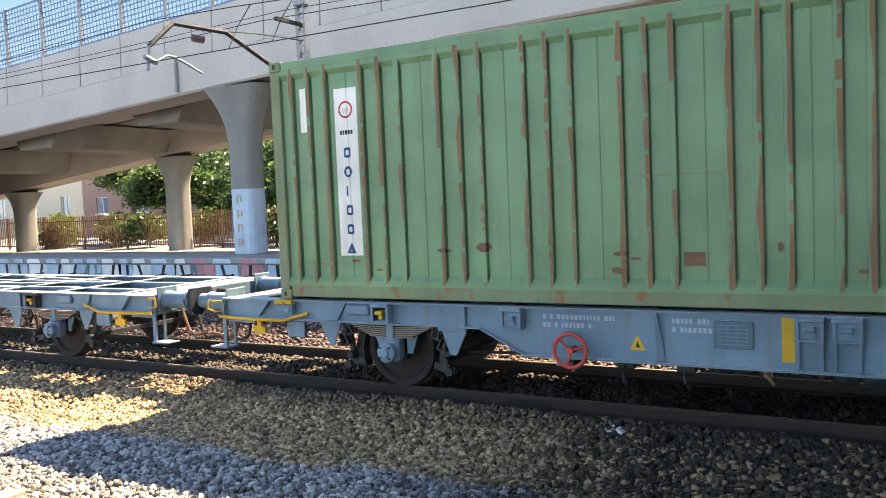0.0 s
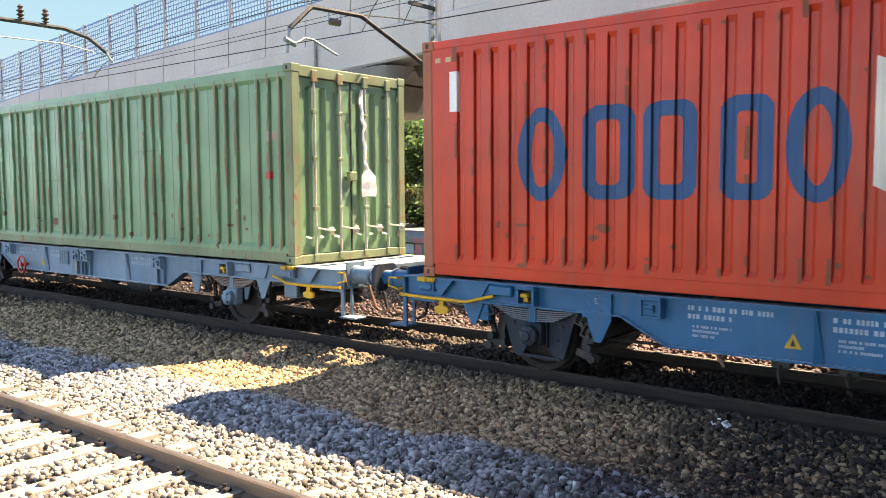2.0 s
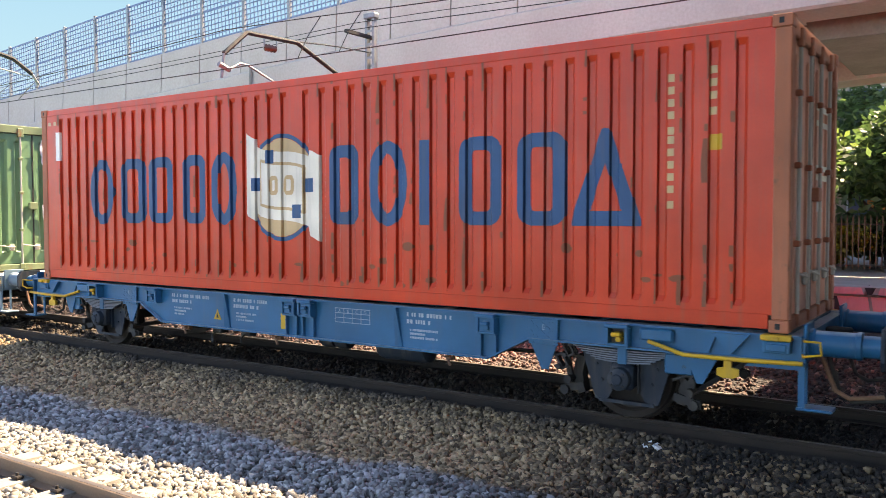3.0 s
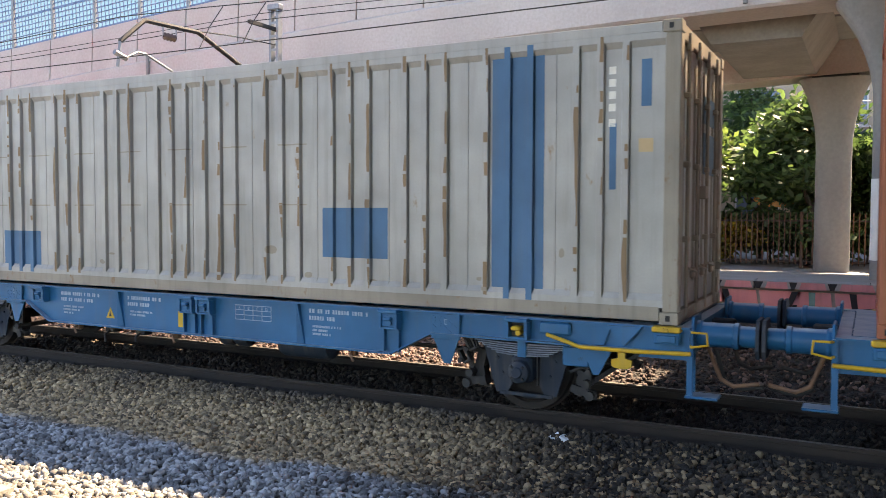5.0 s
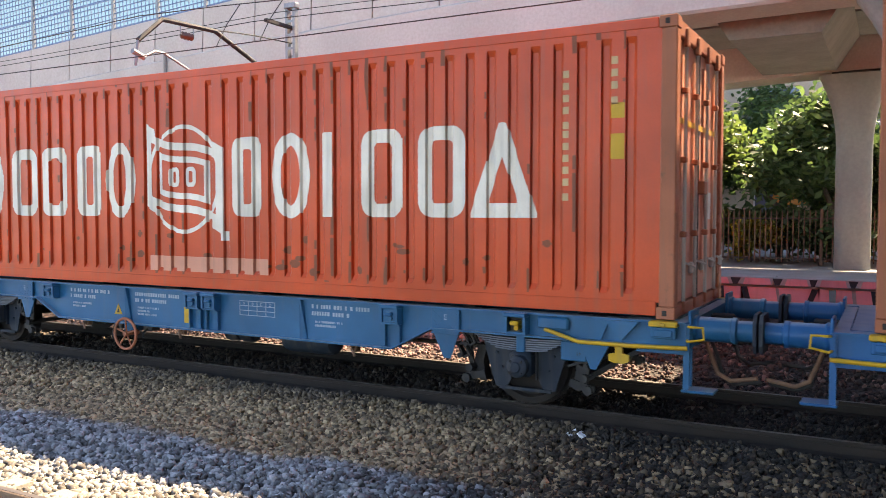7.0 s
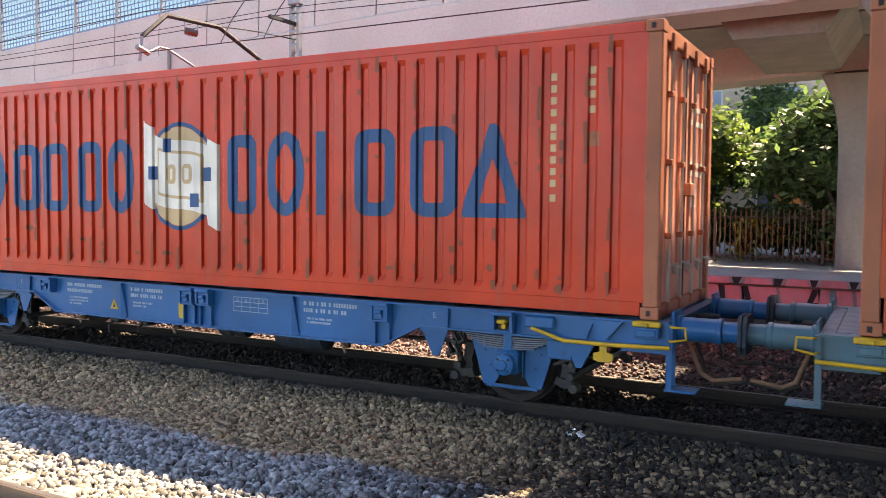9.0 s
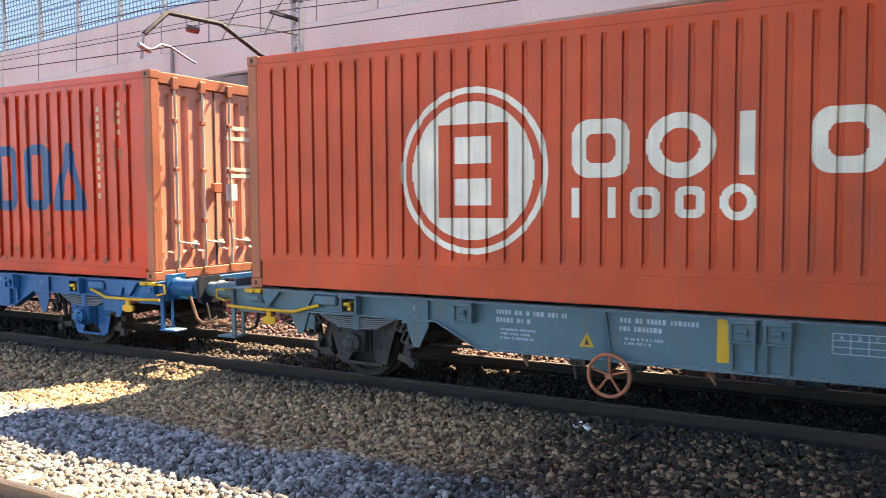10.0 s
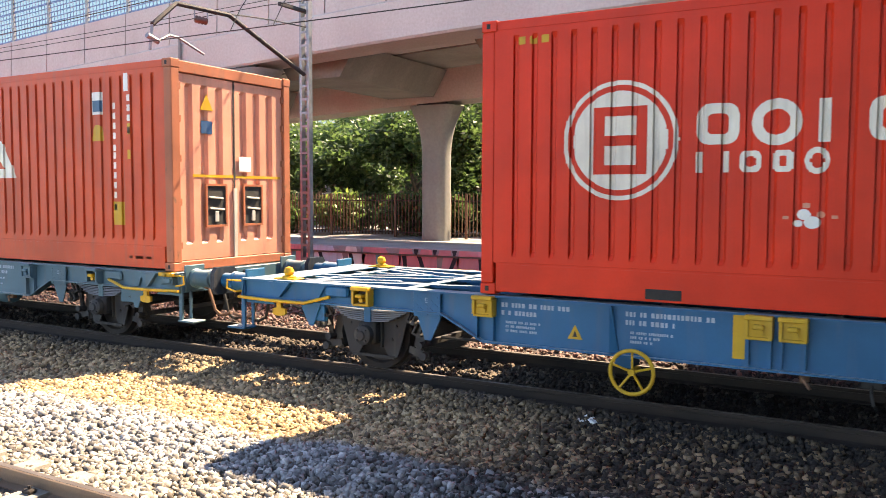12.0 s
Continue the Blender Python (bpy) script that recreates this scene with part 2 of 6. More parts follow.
ORANGE = (0.55, 0.066, 0.019)
RED = (0.53, 0.040, 0.013)
VERMILION = (0.62, 0.026, 0.005)
GREEN = (0.135, 0.245, 0.130)
GREY = (0.335, 0.305, 0.265)
M = {
    "orange": paint("orange_paint", ORANGE, 0.16, 0.34, 0.32),
    "worn_orange": paint("worn_orange_paint", (0.53, 0.066, 0.022), 0.10, 0.35, 0.45),
    "marking": paint("marking_paint", (0.27, 0.34, 0.40), 0.1, 0.3, 0.5),
    "red": paint("red_paint", RED, 0.15, 0.35, 0.32),
    "vermilion": paint("vermilion_paint", VERMILION, -0.6, 0.04, 0.45),
    "green": paint("green_paint", GREEN, 0.42, 0.35, 0.34, (0.20, 0.095, 0.05)),
    "grey": paint("grey_paint", GREY, 0.40, 0.35, 0.34, (0.22, 0.13, 0.07)),
    "rust": rough_stuff("rust", (0.20, 0.10, 0.055), (0.11, 0.055, 0.035), 9, 0.85, 0.5, 0.004),
    "rib_rust": paint("rib_rust_paint", (0.21, 0.112, 0.058), 0.1, 0.4, 0.7),
    "rib_rust_pale": paint("pale_rib_rust_paint", (0.22, 0.135, 0.075), 0.3, 0.4, 0.7),
    "rusty_green": paint("rusty_green_paint", (0.16, 0.20, 0.11), 0.85, 0.5, 0.6, (0.21, 0.10, 0.05)),
    "rusty_grey": paint("rusty_grey_paint", (0.27, 0.22, 0.165), 0.7, 0.5, 0.6, (0.20, 0.12, 0.07)),
    "rusty_orange": paint("rusty_orange_paint", (0.36, 0.115, 0.06), 0.7, 0.5, 0.6, (0.15, 0.08, 0.05)),
    "blue_letter": paint("blue_lettering", (0.017, 0.072, 0.165), 0.06, 0.3, 0.5),
    "blue_patch": paint("blue_patch_paint", (0.048, 0.125, 0.205), 0.15, 0.3, 0.5),
    "white_letter": paint("white_lettering", (0.68, 0.62, 0.52), 0.06, 0.35, 0.5),
    "white_plate": paint("white_plate", (0.70, 0.68, 0.62), 0.05, 0.25, 0.5),
    "sand_letter": paint("sand_lettering", (0.50, 0.33, 0.17), 0.1, 0.3, 0.5),
    "red_letter": paint("red_lettering", (0.45, 0.05, 0.035), 0.05, 0.3, 0.5),
    "yellow": paint("yellow_paint", (0.50, 0.28, 0.022), 0.15, 0.35, 0.45),
    "wagon_blue": paint("wagon_blue_paint", (0.004, 0.096, 0.200), 0.10, 0.20, 0.40, lit_top=0.55),
    "wagon_deep": paint("wagon_deep_blue_paint", (0.003, 0.092, 0.235), 0.02, 0.15, 0.36, lit_top=0.25),
    "wagon_pale": paint("wagon_pale_blue_paint", (0.090, 0.165, 0.225), 0.2, 0.5, 0.5, fade=(0.14, 0.225, 0.29), lit_top=0.9),
    "wagon_teal": paint("wagon_teal_paint", (0.055, 0.120, 0.150), 0.2, 0.5, 0.5, lit_top=0.6),
    "spring_rust": paint("rusty_spring_steel", (0.19, 0.15, 0.13), 0.5, 0.4, 0.7, (0.16, 0.07, 0.04)),
    "spring": paint("spring_steel", (0.11, 0.13, 0.16), 0.35, 0.4, 0.6),
    "gear_blue": paint("grimy_blue_running_gear", (0.015, 0.024, 0.036), 0.25, 0.5, 0.6),
    # paler orange: sunlight painted onto door ends, also faded scrapes
    "sunlit_faded_orange": paint("sunlit_faded_orange_paint", (0.64, 0.27, 0.18), 0.22, 0.3, 0.5),
    "scuff": paint("scuffed_brown_paint", (0.21, 0.060, 0.030), 0.35, 0.3, 0.6),
    "grimy": paint("grimy_steel", (0.032, 0.031, 0.031), 0.45, 0.5, 0.7, (0.09, 0.045, 0.03)),
    "dark": rough_stuff("near_black", (0.012, 0.011, 0.010), (0.028, 0.025, 0.022), 8, 0.8, 0.4, 0.004),
    "wheel": rough_stuff("wheel_steel", (0.008, 0.006, 0.005), (0.022, 0.013, 0.009), 5, 0.9, 0.3, 0.003),
    "rail_top": rough_stuff("dull_running_steel", (0.10, 0.085, 0.075), (0.16, 0.14, 0.125), 12, 0.55, 0.2, 0.002, (0.2, 1, 1), metal=0.6),
    "galv": rough_stuff("galvanised_steel", (0.17, 0.18, 0.19), (0.25, 0.26, 0.27), 10, 0.5, 0.2, 0.002, metal=0.5),
    "bar": paint("locking_bar_paint", (0.46, 0.42, 0.37), 0.4, 0.4, 0.5),
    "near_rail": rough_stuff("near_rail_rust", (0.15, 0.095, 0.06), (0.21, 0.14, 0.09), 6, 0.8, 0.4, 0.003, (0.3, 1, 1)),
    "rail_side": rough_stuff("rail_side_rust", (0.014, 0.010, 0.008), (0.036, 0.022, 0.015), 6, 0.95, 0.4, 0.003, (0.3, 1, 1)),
    "sleeper": rough_stuff("sleeper_concrete", (0.19, 0.172, 0.145), (0.275, 0.25, 0.215), 4, 0.9, 0.4, 0.006),
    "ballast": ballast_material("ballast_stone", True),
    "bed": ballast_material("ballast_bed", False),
    "earth": rough_stuff("earth", (0.22, 0.18, 0.13), (0.34, 0.29, 0.22), 0.8, 0.95, 0.5, 0.03, fine=9),
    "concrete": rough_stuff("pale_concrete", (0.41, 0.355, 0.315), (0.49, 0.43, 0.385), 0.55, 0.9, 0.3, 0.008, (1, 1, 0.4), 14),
    "concrete_dark": rough_stuff("dark_concrete", (0.180, 0.169, 0.154), (0.270, 0.255, 0.232), 0.8, 0.9, 0.4, 0.01, (1, 1, 0.3), 12),
    "paving": rough_stuff("grey_paving", (0.225, 0.217, 0.210), (0.315, 0.300, 0.285), 1.2, 0.9, 0.3, 0.008, fine=25),
    "pink": paint("pink_graffiti_paint", (0.55, 0.22, 0.23), 0.0, 0.3, 0.7),
    "pale_blue": paint("pale_blue_graffiti_paint", (0.42, 0.50, 0.56), 0.0, 0.3, 0.7),
    "black": paint("black_graffiti_paint", (0.02, 0.02, 0.024), 0.0, 0.1, 0.7),
    "teal": paint("teal_graffiti_paint", (0.10, 0.24, 0.24), 0.0, 0.2, 0.7),
    "fence_dark": paint("dark_fence_brown", (0.038, 0.026, 0.022), 0.4, 0.4, 0.8),
    "fence": paint("rusty_fence_paint", (0.135, 0.070, 0.048), 0.5, 0.4, 0.8),
    "mesh": rough_stuff("fence_mesh_steel", (0.085, 0.125, 0.21), (0.12, 0.17, 0.27), 8, 0.5, 0.1, 0.002, metal=0.4),
    "bark": rough_stuff("bark", (0.055, 0.042, 0.032), (0.11, 0.085, 0.065), 7, 0.95, 0.8, 0.02, (1, 1, 0.25)),
    "leaf": leaf_material("leaves", (0.036, 0.076, 0.022), (0.085, 0.135, 0.040)),
    "leaf_bright": leaf_material("bright_leaves", (0.060, 0.110, 0.026), (0.130, 0.175, 0.042)),
    "leaf_yellow": leaf_material("yellowing_leaves", (0.16, 0.16, 0.03), (0.45, 0.33, 0.03)),
    "plaster": rough_stuff("beige_plaster", (0.40, 0.30, 0.21), (0.46, 0.36, 0.26), 0.6, 0.9, 0.2, 0.005, (1, 1, 0.4), 20),
    "plaster_pink": rough_stuff("pink_plaster", (0.27, 0.165, 0.125), (0.33, 0.21, 0.165), 0.6, 0.9, 0.2, 0.005, (1, 1, 0.4), 20),
    "plaster_cream": rough_stuff("cream_plaster", (0.58, 0.50, 0.34), (0.64, 0.56, 0.40), 0.6, 0.9, 0.2, 0.005, (1, 1, 0.4), 20),
    "white_trim": rough_stuff("white_trim", (0.62, 0.60, 0.57), (0.70, 0.68, 0.65), 2, 0.8, 0.2, 0.004),
    "glass": glass_material("window_glass"),
    "tarp": rough_stuff("torn_white_plastic", (0.62, 0.62, 0.62), (0.75, 0.75, 0.74), 8, 0.5, 0.5, 0.02),
    "awning": paint("orange_awning", (0.60, 0.22, 0.05), 0.0, 0.2, 0.8),
    "lead": rough_stuff("insulator_brown", (0.05, 0.03, 0.025), (0.09, 0.05, 0.04), 9, 0.3, 0.1, 0.002),
}


# ---- mesh building ----
class Build:
    """Collects simple solids into one mesh."""

    def __init__(self):
        self.v, self.f = [], []

    def add(self, verts, faces):
        k = len(self.v)
        self.v += [tuple(p) for p in verts]
        self.f += [tuple(i + k for i in f) for f in faces]
        return self

    def box(self, x0, x1, y0, y1, z0, z1, bev=0.0):
        if bev <= 0:
            return self.add([(x, y, z) for x in (x0, x1) for y in (y0, y1) for z in (z0, z1)],
                            [(0, 1, 3, 2), (4, 6, 7, 5), (0, 4, 5, 1), (2, 3, 7, 6), (0, 2, 6, 4), (1, 5, 7, 3)])
        b = min(bev, (x1 - x0) / 2.1, (y1 - y0) / 2.1, (z1 - z0) / 2.1)
        bm = bmesh.new()
        bmesh.ops.create_cube(bm, size=1.0, matrix=Matrix.LocRotScale(((x0 + x1) / 2, (y0 + y1) / 2, (z0 + z1) / 2), None, (x1 - x0, y1 - y0, z1 - z0)))
        bmesh.ops.bevel(bm, geom=bm.edges[:], offset=b, segments=1, affect="EDGES")
        bm.verts.index_update()
        self.add([p.co for p in bm.verts], [[q.index for q in f.verts] for f in bm.faces])
        bm.free()
        return self

    def prism(self, poly, y0, y1, axis="y"):
        """A polygon of (x, z) pulled along y (or (y, z) along x, or (x, y) along z)."""
        n = len(poly)
        put = {"y": lambda a, b, c: (a, c, b), "x": lambda a, b, c: (c, a, b), "z": lambda a, b, c: (a, b, c)}[axis]
        vs = [put(a, b, y0) for a, b in poly] + [put(a, b, y1) for a, b in poly]
        return self.add(vs, [tuple(range(n - 1, -1, -1)), tuple(range(n, 2 * n))] + [(i, (i + 1) % n, n + (i + 1) % n, n + i) for i in range(n)])

    def cyl(self, a, b, r, seg=14, r2=None, caps=True):
        a, b = Vector(a), Vector(b)
        d = (b - a).normalized()
        u = d.orthogonal().normalized()
        w = d.cross(u)
        r2 = r if r2 is None else r2
        ring = [(math.cos(2 * math.pi * i / seg), math.sin(2 * math.pi * i / seg)) for i in range(seg)]
        vs = [a + (u * c + w * s) * r for c, s in ring] + [b + (u * c + w * s) * r2 for c, s in ring]
        fs = [(i, (i + 1) % seg, seg + (i + 1) % seg, seg + i) for i in range(seg)]
        if caps:
            fs += [tuple(range(seg - 1, -1, -1)), tuple(range(seg, 2 * seg))]
        return self.add(vs, fs)

    def tube(self, pts, r, seg=8):
        """A bent round bar through the points, in one piece."""
        pts = [Vector(p) for p in pts]
        ways = [(b - a).normalized() for a, b in zip(pts, pts[1:])]
        vs, n = [], len(pts)
        u = ways[0].orthogonal().normalized()
        for i, p in enumerate(pts):
            d = (ways[max(0, i - 1)] + ways[min(n - 2, i)]).normalized()
            u = (u - d * u.dot(d)).normalized()
            w = d.cross(u)
            vs += [p + (u * math.cos(2 * math.pi * k / seg) + w * math.sin(2 * math.pi * k / seg)) * r for k in range(seg)]
        fs = [(i * seg + k, i * seg + (k + 1) % seg, (i + 1) * seg + (k + 1) % seg, (i + 1) * seg + k) for i in range(n - 1) for k in range(seg)]
        return self.add(vs, fs + [tuple(range(seg - 1, -1, -1)), tuple(range((n - 1) * seg, n * seg))])

    def lathe(self, prof, seg=24, centre=(0, 0, 0), axis="y"):
        """(radius, along) pairs turned about an axis."""
        vs, fs, n = [], [], len(prof)
        for i in range(seg):
            c, s = math.cos(2 * math.pi * i / seg), math.sin(2 * math.pi * i / seg)
            for r, h in prof:
                q = (r * c, h, r * s) if axis == "y" else (r * c, r * s, h) if axis == "z" else (h, r * c, r * s)
                vs.append((q[0] + centre[0], q[1] + centre[1], q[2] + centre[2]))
        for i in range(seg):
            j = (i + 1) % seg
            for k in range(n - 1):
                fs.append((i * n + k, j * n + k, j * n + k + 1, i * n + k + 1))
        return self.add(vs, fs)

    def torus(self, centre, R, r, seg=20, sub=8, axis="y"):
        return self.lathe([(R + r * math.cos(2 * math.pi * k / sub), r * math.sin(2 * math.pi * k / sub)) for k in range(sub + 1)], seg, centre, axis)


def mesh_of(name, b, smooth=False):
    me = bpy.data.meshes.new(name)
    me.from_pydata([tuple(p) for p in b.v], [], b.f)
    bm = bmesh.new()
    bm.from_mesh(me)
    bmesh.ops.recalc_face_normals(bm, faces=bm.faces[:])
    bm.to_mesh(me)
    bm.free()
    if smooth:
        me.shade_smooth()
        me.set_sharp_from_angle(angle=radians(38))
    return me


def part(name, b, material, parent=None, label="", smooth=False):
    """Links a Build (or a ready mesh) as one mesh object under a thing or part."""
    me = b if isinstance(b, bpy.types.Mesh) else mesh_of(name, b, smooth)
    if not me.materials:
        me.materials.append(M[material])
    ob = new(name, me)
    if parent:
        ob.parent = parent
    if label:
        ob["label"] = label
    return ob


def thing(name, label, category, m=None, group="", kind=""):
    ob = new(name)
    ob.empty_display_size = 0.3
    if m:
        ob.matrix_basis = m
    return tagged(ob, label, category, group, kind)


def quads_mesh(name, verts, quads, material):
    me = bpy.data.meshes.new(name)
    verts, quads = np.asarray(verts, np.float32), np.asarray(quads, np.int32)
    me.vertices.add(len(verts))
    me.vertices.foreach_set("co", verts.ravel())
    me.loops.add(quads.size)
    me.loops.foreach_set("vertex_index", quads.ravel())
    me.polygons.add(len(quads))
    me.polygons.foreach_set("loop_start", np.arange(0, quads.size, 4, dtype=np.int32))
    me.update(calc_edges=True)
    me.validate()
    me.materials.append(M[material])
    return me


# ---- ground ----
GAUGE_HALF = 0.87
TRACK_Y, NEAR_Y = 9.12, 2.90
DECK_Z = 1.05


def ground_z(x, y):
    """Height of the ballast, rail head at 0."""
    def bell(c, w):
        return math.exp(-((y - c) / w) ** 2)
    z = -0.19
    z += 0.035 * bell(TRACK_Y, 1.6) + 0.055 * bell(NEAR_Y, 1.5)
    z += 0.10 * bell(5.3, 0.55) * (0.55 + 0.45 * math.tanh((x + 7.0) / 2.5))
    z -= 0.05 * bell(6.6, 0.6)
    z += 0.05 * bell(TRACK_Y - GAUGE_HALF - 0.28, 0.22)
    if y > 10.6:
        z += 0.30 * min(1.0, (y - 10.6) / 1.6)
    z += 0.03 * noise.noise((x * 0.9, y * 1.1, 0.3)) + 0.015 * noise.noise((x * 3.1, y * 3.1, 1.7))
    return z


def build_ground():
    xs = [-900, -300, -120, -70, -50] + [-40 + 0.5 * i for i in range(26)] + [-27 + 0.2 * i for i in range(161)] + [6, 8, 12, 20, 40, 120, 300, 900]
    ys = [-900, -200, -60, -20, -8, -3, -1] + [0.2 * i for i in range(0, 86)] + [17.2, 18, 20, 24, 40, 90, 300, 900]
    verts = [(x, y, ground_z(x, y) if -45 < x < 9 and -1 <= y <= 17.1 else -0.12) for x in xs for y in ys]
    ny = len(ys)
    quads = [(i * ny + j, (i + 1) * ny + j, (i + 1) * ny + j + 1, i * ny + j + 1) for i in range(len(xs) - 1) for j in range(ny - 1)]
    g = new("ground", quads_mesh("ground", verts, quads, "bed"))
    g.data.shade_smooth()
    tagged(g, "bed of crushed grey and rusty ballast under two railway tracks", "ground", kind="structure")

    rng = np.random.default_rng(4)
    cube = np.array([(x, y, z) for x in (-1, 1) for y in (-1, 1) for z in (-1, 1)], float)
    faces = np.array([(0, 1, 3, 2), (4, 6, 7, 5), (0, 4, 5, 1), (2, 3, 7, 6), (0, 2, 6, 4), (1, 5, 7, 3)])
    zones = [(-9.5, 1.0, 3.95, 8.0, 800), (-17, -9.5, 3.9, 8.0, 440), (-30, -17, 3.9, 8.0, 90), (-12, 0.5, 8.35, 9.85, 330), (-24, -12, 8.35, 9.85, 110),
             (-14, 2, 10.1, 14.0, 190), (-30, -14, 10.1, 14.0, 60), (-13, -3, 1.9, 3.6, 480), (-22, -13, 1.9, 3.6, 120)]
    pos = []
    for x0, x1, y0, y1, dens in zones:
        k = int((x1 - x0) * (y1 - y0) * dens)
        pos.append(np.column_stack([rng.uniform(x0, x1, k), rng.uniform(y0, y1, k)]))
    pos = np.concatenate(pos)
    on_sleeper = (pos[:, 1] < 3.62) & (np.abs((pos[:, 0] + 26.0 + 0.3) % 0.6 - 0.3) < 0.135)
    pos = pos[~on_sleeper | (rng.random(len(pos)) < 0.16)]
    n = len(pos)
    z = np.array([ground_z(x, y) for x, y in pos])
    size = rng.uniform(0.014, 0.029, (n, 3)) * rng.uniform(0.75, 1.35, (n, 1))
    shape = cube[None] * (1 + rng.uniform(-0.45, 0.25, (n, 8, 3)))
    shape = shape * size[:, None, :]
    ang = rng.uniform(0, 2 * np.pi, (n, 3))
    cx, sx, cy, sy, cz, sz = np.cos(ang[:, 0]), np.sin(ang[:, 0]), np.cos(ang[:, 1]), np.sin(ang[:, 1]), np.cos(ang[:, 2]), np.sin(ang[:, 2])
    R = np.empty((n, 3, 3))
    R[:, 0] = np.stack([cy * cz, -cy * sz, sy], 1)
    R[:, 1] = np.stack([cx * sz + sx * sy * cz, cx * cz - sx * sy * sz, -sx * cy], 1)
    R[:, 2] = np.stack([sx * sz - cx * sy * cz, sx * cz + cx * sy * sz, cx * cy], 1)
    v = np.einsum("nij,nkj->nki", R, shape) + np.column_stack([pos, z + rng.uniform(-0.006, 0.022, n)])[:, None, :]
    q = (np.arange(n) * 8)[:, None, None] + faces[None]
    st = new("ballast_stones", quads_mesh("ballast_stones", v.reshape(-1, 3), q.reshape(-1, 4), "ballast"))
    tagged(st, "loose angular ballast stones, pale grey and brown, painted black for shade", "ballast", kind="stuff")


def rail_mesh(x0, x1, top):
    prof = [(-0.07, -0.15), (0.07, -0.15), (0.07, -0.138), (0.012, -0.118), (0.010, -0.045), (0.036, -0.034), (0.036, -0.006), (0.028, 0.0), (-0.028, 0.0), (-0.036, -0.006), (-0.036, -0.034), (-0.010, -0.045), (-0.012, -0.118), (-0.07, -0.138)]
    return Build().prism(prof, x0, x1, "x")


def build_track(name, y, label, x0, x1, sleepers, z_sleeper):
    t = thing(name, label, "railway track", pose(0, y, 0), kind="structure")
    for side in (-1, 1):
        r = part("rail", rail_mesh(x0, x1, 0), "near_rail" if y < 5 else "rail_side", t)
        r.location.y = side * GAUGE_HALF
        part("running_surface", Build().box(x0, x1, -0.024, 0.024, 0.0005, 0.0025), "rail_top", r, "worn bright steel running surface")
    sl = mesh_of("sleeper", Build().add(
        [(-0.15, -1.3, -0.16), (0.15, -1.3, -0.16), (0.15, 1.3, -0.16), (-0.15, 1.3, -0.16), (-0.11, -1.28, 0), (0.11, -1.28, 0), (0.11, 1.28, 0), (-0.11, 1.28, 0)],
        [(0, 1, 2, 3), (4, 5, 6, 7), (0, 1, 5, 4), (1, 2, 6, 5), (2, 3, 7, 6), (3, 0, 4, 7)]))
    clip = mesh_of("rail_clip", Build().box(-0.045, 0.045, -0.035, 0.035, 0.0, 0.03, 0.008).cyl((0, 0, 0.02), (0, 0, 0.055), 0.014, 6))
    k = 0
    while k < sleepers:
        x = -26.0 + 0.6 * k
        s = part("sleeper", sl, "sleeper", t)
        s.location = (x, 0, z_sleeper)
        if -14 < x < 2:
            for yy in (-GAUGE_HALF - 0.105, -GAUGE_HALF + 0.105, GAUGE_HALF - 0.105, GAUGE_HALF + 0.105):
                c = part("rail_clip", clip, "wheel", s)
                c.location = (0, yy, 0.002)
        k += 1
    return t


build_ground()
build_track("near_track", NEAR_Y, "railway track on concrete sleepers set flush in pale ballast", -120, 60, 45, -0.105)
build_track("far_track", TRACK_Y, "railway track with rusty rails in ballast darkened with painted shade", -120, 90, 48, -0.172)

# a scrap of litter between the tracks
lit = Build().prism([(-0.10, 0), (0.09, 0), (0.12, 0.03), (0.03, 0.075), (-0.02, 0.05), (-0.11, 0.045)], -0.05, 0.06)
lit.cyl((-0.09, 0.02, 0.03), (-0.02, 0.05, 0.07), 0.025, 6)
o = part("crumpled_litter", lit, "tarp")
o.location = (-2.72, 7.72, -0.17)
tagged(o, "crumpled scrap of whitish plastic litter on the ballast", "litter")


# ---- platform, viaduct, fence ----
PLAT_Z, WALL_Y = 0.82, 17.0
# the ground behind the front piers falls away; what stands there is laid out on a nearer plan and set back
SET_BACK, EYE_Z = 1.232, 2.13
BACK_Z = EYE_Z + (PLAT_Z - 0.02 - EYE_Z) * SET_BACK


def back(p):
    """A place on the nearer plan, set back."""
    return (p[0] * SET_BACK, p[1] * SET_BACK, EYE_Z + (p[2] - EYE_Z) * SET_BACK)


def set_back(ob):
    ob.location = back(ob.location)
    ob.scale = (SET_BACK,) * 3
    return ob


